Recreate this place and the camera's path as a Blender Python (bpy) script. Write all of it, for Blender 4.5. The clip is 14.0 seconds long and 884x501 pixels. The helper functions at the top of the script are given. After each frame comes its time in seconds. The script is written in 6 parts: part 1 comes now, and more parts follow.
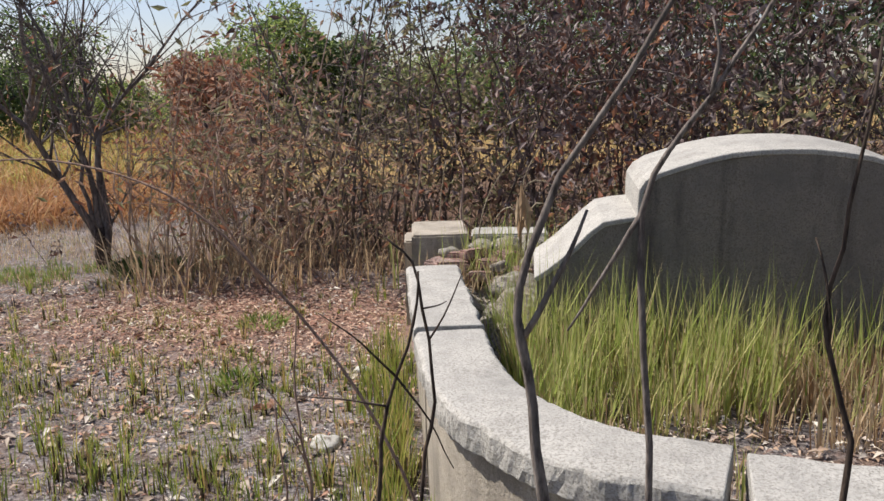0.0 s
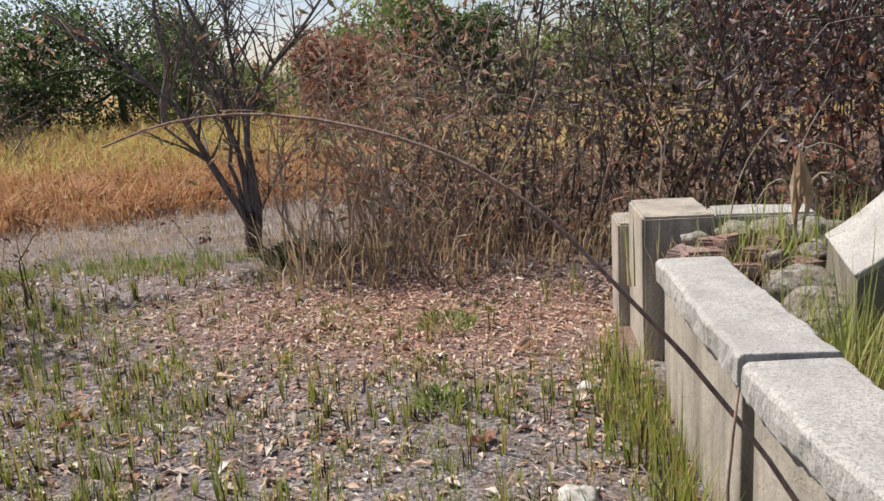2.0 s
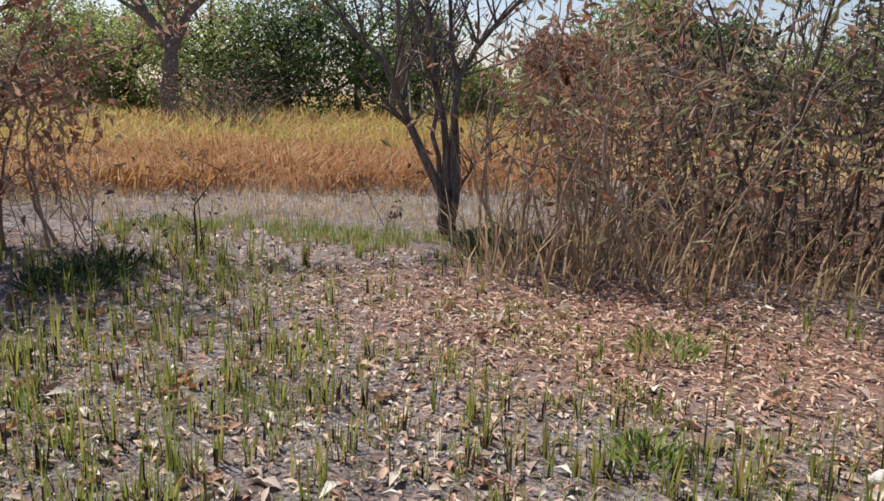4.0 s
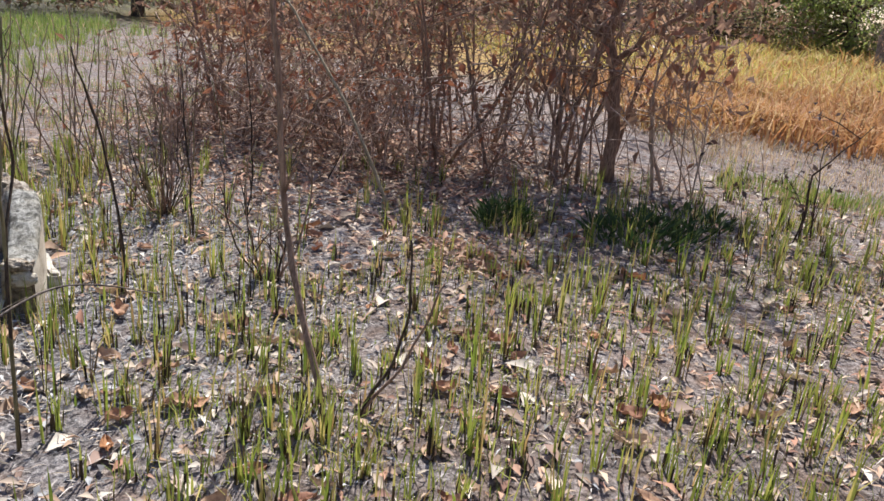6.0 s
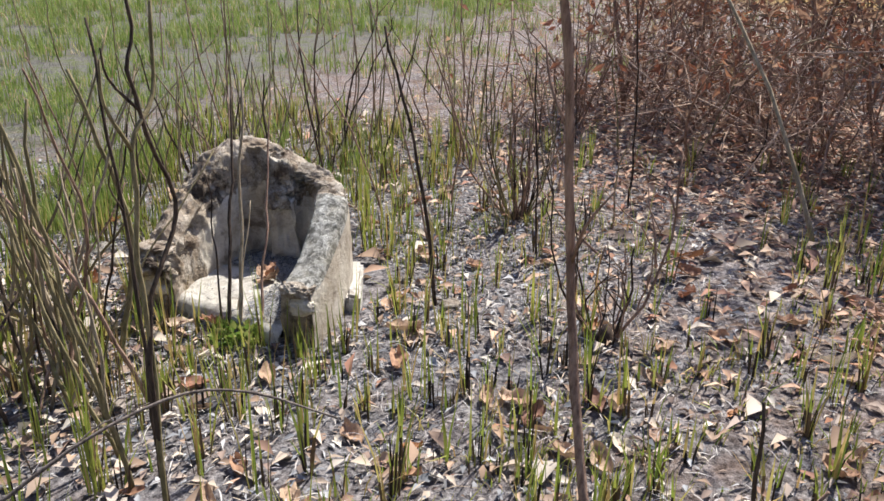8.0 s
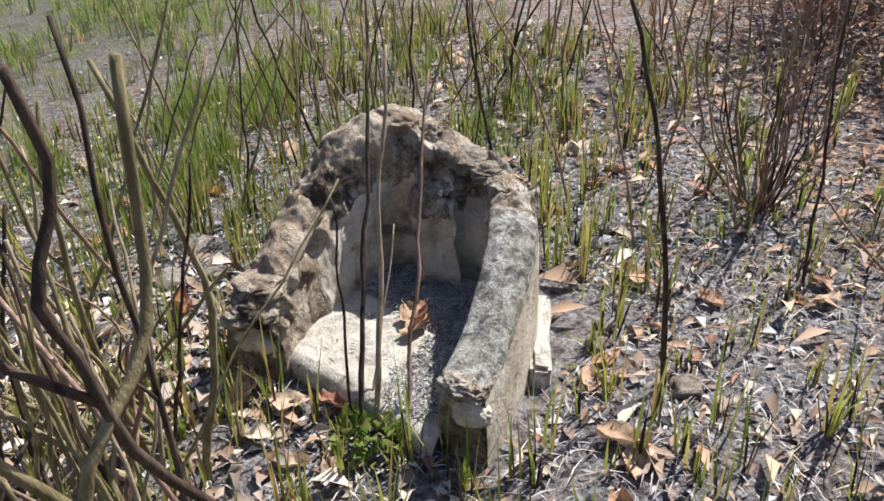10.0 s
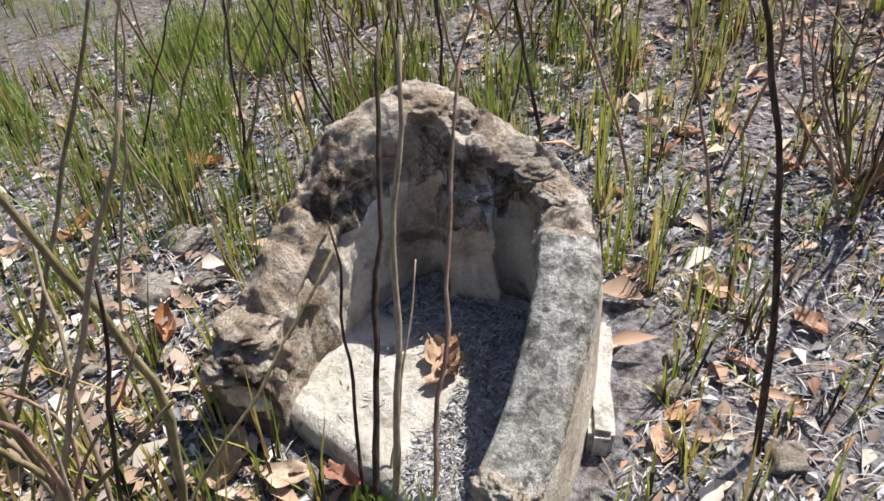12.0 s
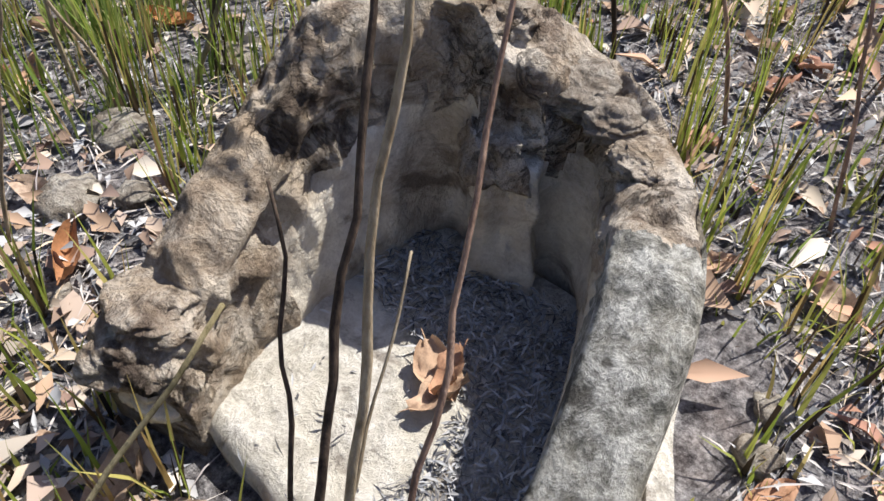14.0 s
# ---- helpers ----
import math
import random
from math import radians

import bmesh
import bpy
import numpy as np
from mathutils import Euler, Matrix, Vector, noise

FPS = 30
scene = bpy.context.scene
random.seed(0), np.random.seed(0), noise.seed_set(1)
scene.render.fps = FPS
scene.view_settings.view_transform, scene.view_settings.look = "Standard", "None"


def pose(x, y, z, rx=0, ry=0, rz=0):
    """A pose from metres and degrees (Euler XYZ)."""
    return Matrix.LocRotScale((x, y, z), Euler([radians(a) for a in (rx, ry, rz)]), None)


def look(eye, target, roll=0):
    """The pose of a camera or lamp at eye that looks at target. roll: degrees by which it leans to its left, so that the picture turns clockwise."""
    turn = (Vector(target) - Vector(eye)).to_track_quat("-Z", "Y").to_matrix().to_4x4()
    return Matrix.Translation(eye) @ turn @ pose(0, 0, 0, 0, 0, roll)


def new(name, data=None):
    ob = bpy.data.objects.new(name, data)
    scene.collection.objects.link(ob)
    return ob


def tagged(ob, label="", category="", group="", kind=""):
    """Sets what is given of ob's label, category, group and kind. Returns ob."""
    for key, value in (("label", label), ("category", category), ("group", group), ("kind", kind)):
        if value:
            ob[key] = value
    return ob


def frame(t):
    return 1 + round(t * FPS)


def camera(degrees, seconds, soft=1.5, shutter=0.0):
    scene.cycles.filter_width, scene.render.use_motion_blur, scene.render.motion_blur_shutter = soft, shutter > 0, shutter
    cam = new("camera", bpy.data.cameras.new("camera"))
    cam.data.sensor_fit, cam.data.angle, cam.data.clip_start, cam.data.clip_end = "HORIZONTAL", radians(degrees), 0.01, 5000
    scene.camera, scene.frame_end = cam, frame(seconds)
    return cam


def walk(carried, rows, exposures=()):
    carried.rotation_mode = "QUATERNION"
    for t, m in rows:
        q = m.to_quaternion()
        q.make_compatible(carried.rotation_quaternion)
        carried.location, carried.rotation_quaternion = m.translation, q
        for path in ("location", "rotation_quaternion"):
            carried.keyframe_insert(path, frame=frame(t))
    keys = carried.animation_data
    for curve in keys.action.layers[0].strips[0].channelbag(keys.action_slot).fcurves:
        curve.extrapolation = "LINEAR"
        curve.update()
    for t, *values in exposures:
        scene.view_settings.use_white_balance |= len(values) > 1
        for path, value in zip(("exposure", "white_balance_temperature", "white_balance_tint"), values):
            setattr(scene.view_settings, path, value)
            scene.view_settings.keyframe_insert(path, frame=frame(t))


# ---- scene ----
cam = camera(58.3, 14.0)
PATH = [
    (0, (0.188, 0.425, 1.625), (-0.031, 2.374, 1.234), -1.4),
    (0.5, (0.017, 0.708, 1.575), (-0.535, 2.592, 1.194), -2.6),
    (1, (-0.128, 0.896, 1.568), (-0.768, 2.753, 1.19), -3.3),
    (1.5, (-0.355, 1.108, 1.539), (-0.879, 2.993, 1.12), -3.1),
    (2, (-0.528, 1.254, 1.516), (-1.027, 3.141, 1.081), -3.8),
    (2.5, (-0.657, 1.494, 1.473), (-1.216, 3.367, 1.046), -3.7),
    (2.7, (-0.707, 1.584, 1.456), (-1.288, 3.45, 1.032), -3.7),
    (4.8, (-1.078, 2.592, 1.02), (-2.447, 3.994, 0.624), 3.0),
    (5, (-1.137, 2.683, 1.029), (-2.622, 3.956, 0.611), 2.2),
    (5.5, (-1.133, 2.892, 1.115), (-2.947, 3.603, 0.664), 1.5),
    (6, (-1.292, 3.105, 1.123), (-3.148, 3.536, 0.516), 5.0),
    (6.5, (-1.487, 3.287, 1.109), (-3.389, 3.392, 0.497), 3.9),
    (7, (-1.73, 3.423, 1.068), (-3.601, 3.114, 0.433), 2.0),
    (7.5, (-1.959, 3.404, 1.077), (-3.763, 2.892, 0.381), 0.9),
    (8, (-2.222, 3.375, 1.099), (-3.966, 2.74, 0.354), 0.2),
    (8.5, (-2.44, 3.311, 1.08), (-4.137, 2.57, 0.324), 0.5),
    (9.2, (-2.746, 3.089, 1.101), (-4.37, 2.28, 0.262), -0.3),
    (11.3, (-3.277, 2.636, 1.106), (-4.56, 1.712, -0.119), -5.6),
    (11.5, (-3.308, 2.639, 1.112), (-4.588, 1.713, -0.116), -5.9),
    (12, (-3.398, 2.61, 1.107), (-4.71, 1.739, -0.126), -4.0),
    (12.5, (-3.496, 2.536, 1.095), (-4.831, 1.729, -0.156), -2.1),
    (13, (-3.582, 2.466, 1.056), (-4.854, 1.628, -0.24), -2.1),
    (13.5, (-3.677, 2.408, 1.002), (-4.814, 1.441, -0.329), -2.3),
    (14, (-3.773, 2.367, 0.905), (-4.875, 1.581, -0.567), 2.4),
]
walk(cam, [(t, look(eye, target, roll)) for t, eye, target, roll in PATH],
     exposures=[(0.0, 0.38), (2.7, 0.42), (5.0, 0.38), (5.5, 0.70), (6.5, 0.74), (7.5, 0.74), (9.2, 0.68), (12.5, 0.72), (14.0, 0.70)])

# ---------------------------------------------------------------- world, sun, exposure
SUN_AZ, SUN_EL = math.atan2(-0.97, 0.24), radians(53)
world = bpy.data.worlds.new("sky")
scene.world = world
world.use_nodes = True
wn = world.node_tree
sky = wn.nodes.new("ShaderNodeTexSky")
sky.sky_type, sky.sun_disc = "NISHITA", False
sky.sun_elevation, sky.sun_rotation = SUN_EL, SUN_AZ
sky.air_density, sky.dust_density = 1.0, 1.0
wn.nodes["Background"].inputs["Strength"].default_value = 0.098
tint = wn.nodes.new("ShaderNodeMixRGB")
tint.blend_type = "MULTIPLY"
tint.inputs[0].default_value, tint.inputs[2].default_value = 1.0, (1.03, 0.965, 1.04, 1)
wn.links.new(sky.outputs[0], tint.inputs[1])
wn.links.new(tint.outputs[0], wn.nodes["Background"].inputs["Color"])
lamp = bpy.data.lights.new("sun", "SUN")
lamp.energy, lamp.angle, lamp.color = 5.0, radians(0.55), (1.0, 0.95, 0.87)
sun = new("sun", lamp)
sun_dir = Vector((math.cos(SUN_EL) * math.sin(SUN_AZ), math.cos(SUN_EL) * math.cos(SUN_AZ), math.sin(SUN_EL)))
sun.matrix_world = look(sun_dir * 60, (0, 0, 0))

# ---------------------------------------------------------------- materials
rng = np.random.default_rng(7)


class Mat:
    """A node material with a few short hands."""

    def __init__(self, name, rough=0.8, metal=0.0, spec=0.3):
        self.m = bpy.data.materials.new(name)
        self.m.use_nodes = True
        self.t = self.m.node_tree
        self.b = self.t.nodes["Principled BSDF"]
        self.b.inputs["Roughness"].default_value = rough
        self.b.inputs["Metallic"].default_value = metal
        self.b.inputs["Specular IOR Level"].default_value = spec
        self.g = self.t.nodes.new("ShaderNodeNewGeometry")

    def link(self, a, b):
        self.t.links.new(a, b)

    def noise(self, scale, detail=5.0, rough=0.6, stretch=None, dist=0.0):
        n = self.t.nodes.new("ShaderNodeTexNoise")
        n.inputs["Scale"].default_value, n.inputs["Detail"].default_value = scale, detail
        n.inputs["Roughness"].default_value, n.inputs["Distortion"].default_value = rough, dist
        src = self.g.outputs["Position"]
        if stretch:
            mp = self.t.nodes.new("ShaderNodeMapping")
            mp.inputs["Scale"].default_value = stretch
            self.link(src, mp.inputs["Vector"])
            src = mp.outputs[0]
        self.link(src, n.inputs["Vector"])
        return n.outputs["Fac"]

    def voronoi(self, scale):
        n = self.t.nodes.new("ShaderNodeTexVoronoi")
        n.inputs["Scale"].default_value = scale
        self.link(self.g.outputs["Position"], n.inputs["Vector"])
        return n.outputs["Distance"]

    def island(self):
        return self.g.outputs["Random Per Island"]

    def objrandom(self):
        return self.t.nodes.new("ShaderNodeObjectInfo").outputs["Random"]

    def ramp(self, fac, stops, constant=False):
        r = self.t.nodes.new("ShaderNodeValToRGB")
        e = r.color_ramp.elements
        while len(e) < len(stops):
            e.new(0.5)
        for el, (p, c) in zip(e, stops):
            el.position, el.color = p, (*c, 1)
        if constant:
            r.color_ramp.interpolation = "CONSTANT"
        self.link(fac, r.inputs[0])
        return r.outputs[0]

    def mix(self, fac, a, b, mode="MIX"):
        n = self.t.nodes.new("ShaderNodeMix")
        n.data_type, n.blend_type = "RGBA", mode
        if isinstance(fac, float):
            n.inputs[0].default_value = fac
        else:
            self.link(fac, n.inputs[0])
        for sock, v in ((n.inputs[6], a), (n.inputs[7], b)):
            if isinstance(v, tuple):
                sock.default_value = (*v, 1)
            else:
                self.link(v, sock)
        return n.outputs[2]

    def math(self, op, a, b=0.0, clamp=False):
        n = self.t.nodes.new("ShaderNodeMath")
        n.operation, n.use_clamp = op, clamp
        for sock, v in ((n.inputs[0], a), (n.inputs[1], b)):
            if isinstance(v, (int, float)):
                sock.default_value = v
            else:
                self.link(v, sock)
        return n.outputs[0]

    def axis(self, which):
        n = self.t.nodes.new("ShaderNodeSeparateXYZ")
        self.link(self.g.outputs["Position"], n.inputs[0])
        return n.outputs[which]

    def color(self, c):
        if isinstance(c, tuple):
            self.b.inputs["Base Color"].default_value = (*c, 1)
        else:
            self.link(c, self.b.inputs["Base Color"])
        return self

    def bump(self, h, strength=0.4, distance=0.01):
        n = self.t.nodes.new("ShaderNodeBump")
        n.inputs["Strength"].default_value, n.inputs["Distance"].default_value = strength, distance
        self.link(h, n.inputs["Height"])
        self.link(n.outputs[0], self.b.inputs["Normal"])
        return self

    def thin(self, amount=0.35):
        """Leaves and blades: let some of the sun through."""
        tr = self.t.nodes.new("ShaderNodeBsdfTranslucent")
        src = self.b.inputs["Base Color"]
        if src.is_linked:
            self.link(src.links[0].from_socket, tr.inputs["Color"])
        else:
            tr.inputs["Color"].default_value = src.default_value
        ms = self.t.nodes.new("ShaderNodeMixShader")
        ms.inputs[0].default_value = amount
        self.link(self.b.outputs[0], ms.inputs[1])
        self.link(tr.outputs[0], ms.inputs[2])
        self.link(ms.outputs[0], self.t.nodes["Material Output"].inputs["Surface"])
        return self


def island_mat(name, colors, rough=0.75, thin=0.3):
    m = Mat(name, rough)
    n = len(colors)
    stops = [(i / max(1, n - 1), c) for i, c in enumerate(colors)]
    m.color(m.ramp(m.island(), stops))
    if thin:
        m.thin(thin)
    return m.m


def make_ground_mat():
    m = Mat("burnt_soil", 0.95, spec=0.1)
    fine, mid, big = m.noise(48, 8, 0.75), m.noise(7, 6, 0.65), m.noise(0.9, 4, 0.6)
    ash = m.ramp(fine, [(0.34, (0.04, 0.034, 0.034)), (0.48, (0.22, 0.195, 0.192)), (0.62, (0.50, 0.455, 0.445))])
    soil = m.ramp(fine, [(0.34, (0.065, 0.042, 0.034)), (0.64, (0.34, 0.24, 0.19))])
    base = m.mix(m.ramp(mid, [(0.42, (0, 0, 0)), (0.66, (1, 1, 1))]), ash, soil)
    char = m.ramp(m.noise(2.1, 6, 0.7, dist=0.5), [(0.50, (0, 0, 0)), (0.64, (0.5, 0.5, 0.5))])
    base = m.mix(char, base, m.ramp(fine, [(0.36, (0.022, 0.018, 0.018)), (0.62, (0.14, 0.115, 0.11))]))
    # pale blue-grey ash lies thickest round the stone seat
    ax, ay = m.math("MULTIPLY", m.math("ADD", m.axis(0), 4.3), 0.42), m.math("MULTIPLY", m.math("SUBTRACT", m.axis(1), 1.75), 0.42)
    ad = m.math("ADD", m.math("POWER", m.math("ABSOLUTE", ax), 2.0), m.math("POWER", m.math("ABSOLUTE", ay), 2.0))
    ashy = m.math("SUBTRACT", m.math("SUBTRACT", 1.25, ad), m.math("MULTIPLY", mid, 0.9), clamp=True)
    base = m.mix(ashy, base, m.ramp(fine, [(0.36, (0.04, 0.04, 0.046)), (0.48, (0.17, 0.17, 0.182)), (0.62, (0.40, 0.40, 0.415))]))
    # leaf-strewn ground in front of the thicket
    dx, dy = m.math("SUBTRACT", m.axis(0), -1.9), m.math("SUBTRACT", m.axis(1), 6.1)
    d = m.math("ADD", m.math("POWER", m.math("ABSOLUTE", m.math("MULTIPLY", dx, 0.55)), 2.0), m.math("POWER", m.math("ABSOLUTE", dy), 2.0))
    near = m.math("SUBTRACT", m.math("MULTIPLY", m.math("SUBTRACT", 2.4, d), 0.6), m.math("MULTIPLY", big, 0.8), clamp=True)
    litter = m.ramp(m.noise(60, 5, 0.7, (1, 0.5, 1)), [(0.3, (0.085, 0.05, 0.04)), (0.55, (0.30, 0.175, 0.13)), (0.7, (0.44, 0.30, 0.225))])
    base = m.mix(near, base, litter)
    deep = m.math("MULTIPLY", m.math("MULTIPLY", m.math("SUBTRACT", m.axis(1), 7.3), 1.5, clamp=True), m.math("ADD", m.axis(0), 3.9, clamp=True), clamp=True)
    base = m.mix(deep, base, m.ramp(m.noise(40, 6, 0.75), [(0.35, (0.05, 0.03, 0.024)), (0.55, (0.20, 0.125, 0.09)), (0.7, (0.34, 0.24, 0.17))]))
    # dry straw further out in the field
    far = m.math("MULTIPLY", m.math("SUBTRACT", m.math("SUBTRACT", m.axis(1), m.math("MULTIPLY", m.axis(0), 0.75)), 15.0), 0.4, clamp=True)
    straw = m.ramp(m.noise(3, 5, 0.7), [(0.3, (0.16, 0.095, 0.045)), (0.5, (0.31, 0.20, 0.085)), (0.7, (0.38, 0.31, 0.11))])
    base = m.mix(far, base, straw)
    # green regrowth beyond the stone seat
    gx = m.math("MULTIPLY", m.math("SUBTRACT", m.math("SUBTRACT", 1.1, m.axis(1)), m.math("MULTIPLY", mid, 1.4)), 0.9, clamp=True)
    green = m.ramp(m.noise(5.0, 6, 0.7), [(0.36, (0.09, 0.088, 0.08)), (0.50, (0.155, 0.155, 0.135)), (0.58, (0.105, 0.125, 0.055)), (0.7, (0.15, 0.18, 0.06))])
    base = m.mix(m.math("MULTIPLY", gx, 0.85), base, green)
    m.color(base)
    m.bump(m.math("ADD", fine, m.math("MULTIPLY", m.noise(25, 5, 0.6), 1.6)), 0.9, 0.02)
    return m.m


def make_concrete(name, light=(0.62, 0.60, 0.56), dark=(0.33, 0.32, 0.30), stain=(0.13, 0.12, 0.105), streak=0.5):
    m = Mat(name, 0.9, spec=0.15)
    grain = m.noise(120, 6, 0.78)
    spots = m.noise(22, 8, 0.75, dist=0.8)
    patch = m.noise(3.2, 7, 0.68, dist=0.5)
    run = m.noise(4.0, 6, 0.7, (1.3, 1.3, 0.14))
    pits = m.noise(75, 3, 0.5)
    c = m.ramp(grain, [(0.37, dark), (0.53, light)])
    c = m.mix(m.ramp(spots, [(0.50, (0, 0, 0)), (0.74, (0.55, 0.55, 0.55))]), c, dark)
    c = m.mix(m.ramp(patch, [(0.44, (0, 0, 0)), (0.66, (0.75, 0.75, 0.75))]), c, tuple(0.55 * k + 0.03 for k in light))
    c = m.mix(m.ramp(pits, [(0.70, (0, 0, 0)), (0.76, (0.7, 0.7, 0.7))]), c, stain)
    c = m.mix(m.math("MULTIPLY", m.ramp(run, [(0.48, (0, 0, 0)), (0.72, (1, 1, 1))]), streak), c, stain)
    m.color(c)
    m.bump(m.math("ADD", m.math("MULTIPLY", grain, 0.5), m.math("ADD", spots, m.math("MULTIPLY", pits, -0.5))), 0.7, 0.008)
    return m.m


def make_stone(name, cols, pit=1.0, size=30.0, speck=0.42, crack=0.0):
    """Weathered stone: dark, middle, light, stain and pit colours; crack is the share of dark fissures."""
    m = Mat(name, 0.92, spec=0.12)
    g, s, p, w = m.noise(150, 5, 0.7), m.noise(size, 8, 0.72, dist=0.3), m.noise(6.5, 7, 0.7, dist=0.4), m.noise(size * 0.6, 6, 0.65, dist=0.5)
    c = m.ramp(s, [(0.38, cols[0]), (0.47, cols[1]), (0.57, cols[2])])
    c = m.mix(m.math("MULTIPLY", m.ramp(g, [(0.40, (1, 1, 1)), (0.54, (0, 0, 0))]), speck), c, cols[0])
    c = m.mix(m.ramp(p, [(0.46, (0, 0, 0)), (0.64, (0.62, 0.62, 0.62))]), c, cols[3])
    c = m.mix(m.ramp(w, [(0.58, (0, 0, 0)), (0.66, (0.9, 0.9, 0.9))]), c, cols[4])
    height = m.math("ADD", m.math("MULTIPLY", g, speck), m.math("ADD", m.math("MULTIPLY", s, 1.6), m.math("MULTIPLY", w, -1.2)))
    if crack:
        line = m.ramp(m.noise(13, 7, 0.62, dist=1.2), [(0.470, (0, 0, 0)), (0.495, (1, 1, 1)), (0.520, (0, 0, 0))])
        line = m.math("MULTIPLY", m.math("MULTIPLY", line, m.ramp(m.noise(5, 3, 0.5), [(0.45, (0, 0, 0)), (0.6, (1, 1, 1))])), crack)
        c = m.mix(line, c, cols[4])
        height = m.math("SUBTRACT", height, m.math("MULTIPLY", line, 0.8))
    m.color(c)
    m.bump(height, 0.85 * pit, 0.014)
    return m.m


def make_bark(name, dark, light, scale=40):
    m = Mat(name, 0.9, spec=0.15)
    n = m.noise(scale, 6, 0.7, (1, 1, 0.22))
    p = m.noise(6, 4, 0.6)
    c = m.ramp(n, [(0.35, dark), (0.68, light)])
    m.color(m.mix(m.ramp(p, [(0.45, (0, 0, 0)), (0.7, (0.7, 0.7, 0.7))]), c, dark))
    m.bump(n, 0.6, 0.006)
    return m.m


def leaf_mat(name, cols, thin=0.15):
    """Fallen leaves, each an object of its own."""
    m = Mat(name, 0.7)
    n = len(cols)
    c = m.ramp(m.objrandom(), [(i / (n - 1), k) for i, k in enumerate(cols)])
    m.color(m.mix(m.ramp(m.noise(70, 5, 0.7), [(0.45, (0, 0, 0)), (0.7, (0.65, 0.65, 0.65))]), c, (0.10, 0.05, 0.03)))
    m.bump(m.noise(55, 4, 0.6, (1, 4, 1)), 0.5, 0.004)
    m.thin(thin)
    return m.m


M_GROUND = make_ground_mat()
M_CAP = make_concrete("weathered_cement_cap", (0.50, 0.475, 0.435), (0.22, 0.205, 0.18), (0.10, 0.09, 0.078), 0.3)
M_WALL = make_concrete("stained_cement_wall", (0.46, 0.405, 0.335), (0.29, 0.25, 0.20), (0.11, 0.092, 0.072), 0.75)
# headstone face: stained cement, darker than the cap to carry its shade
M_HEAD_SHADED = make_concrete("shaded_grey_cement", (0.27, 0.235, 0.195), (0.14, 0.12, 0.10), (0.06, 0.052, 0.045), 0.9)
M_BRICK = make_stone("old_red_brick", [(0.20, 0.11, 0.09), (0.33, 0.20, 0.165), (0.42, 0.30, 0.26), (0.40, 0.345, 0.31), (0.13, 0.095, 0.085)])
M_RUBBLE = make_stone("broken_mortar", [(0.14, 0.12, 0.10), (0.30, 0.27, 0.23), (0.45, 0.42, 0.37), (0.25, 0.19, 0.14), (0.09, 0.08, 0.07)])
M_STONE = make_stone("weathered_altar_stone", [(0.19, 0.145, 0.112), (0.43, 0.36, 0.29), (0.68, 0.615, 0.53), (0.47, 0.365, 0.255), (0.075, 0.056, 0.045)], 1.6, 15.0, 0.28, 0.28)
M_ARM = make_stone("lichen_grey_stone", [(0.10, 0.10, 0.09), (0.30, 0.295, 0.272), (0.58, 0.575, 0.54), (0.33, 0.31, 0.255), (0.08, 0.075, 0.066)], 1.0, 34.0, 0.45)
M_HOLLOW = make_stone("stained_smooth_stone", [(0.27, 0.225, 0.175), (0.48, 0.42, 0.345), (0.68, 0.63, 0.54), (0.42, 0.36, 0.275), (0.16, 0.125, 0.098)], 0.9, 8.0, 0.2)
M_SLAB = make_stone("pale_slab", [(0.34, 0.32, 0.285), (0.54, 0.515, 0.47), (0.67, 0.65, 0.61), (0.50, 0.465, 0.39), (0.26, 0.23, 0.20)], 0.9, 26.0, 0.30)
M_BARK = make_bark("charred_bark", (0.045, 0.035, 0.031), (0.24, 0.19, 0.165))
M_GREYBARK = make_bark("grey_bark", (0.075, 0.062, 0.057), (0.30, 0.26, 0.24))
M_TWIG = make_bark("dark_twig", (0.026, 0.019, 0.016), (0.15, 0.11, 0.085), 90)
M_GREYTWIG = make_bark("grey_twig", (0.07, 0.056, 0.05), (0.33, 0.28, 0.245), 90)
M_BROWNTWIG = make_bark("brown_twig", (0.16, 0.10, 0.076), (0.50, 0.345, 0.265), 90)
M_TANTWIG = make_bark("tan_dry_stalk", (0.30, 0.21, 0.165), (0.64, 0.49, 0.39), 90)
M_PALETWIG = make_bark("pale_dry_stalk", (0.22, 0.17, 0.11), (0.50, 0.42, 0.31), 90)
M_OLIVETWIG = make_bark("olive_stalk", (0.13, 0.11, 0.055), (0.38, 0.32, 0.19), 90)
M_STUB = island_mat("burnt_grass_stub", [(0.02, 0.016, 0.015), (0.07, 0.05, 0.035), (0.22, 0.15, 0.08), (0.04, 0.03, 0.025)], 0.9, 0)
M_STRAW = island_mat("bleached_straw", [(0.58, 0.55, 0.53), (0.34, 0.31, 0.31), (0.72, 0.68, 0.64), (0.20, 0.17, 0.17), (0.62, 0.51, 0.37)], 0.85, 0.1)
M_WEED = island_mat("dark_green_weed", [(0.03, 0.06, 0.02), (0.05, 0.085, 0.03), (0.08, 0.11, 0.04)], 0.6, 0.3)
M_GREEN = island_mat("green_grass_blade", [(0.16, 0.23, 0.04), (0.25, 0.32, 0.055), (0.38, 0.39, 0.09), (0.20, 0.27, 0.045), (0.50, 0.43, 0.15), (0.45, 0.30, 0.13)], 0.6, 0.4)
M_FRESH = island_mat("fresh_field_grass", [(0.105, 0.18, 0.034), (0.175, 0.262, 0.05), (0.25, 0.325, 0.08), (0.34, 0.34, 0.13), (0.14, 0.222, 0.044)], 0.6, 0.4)
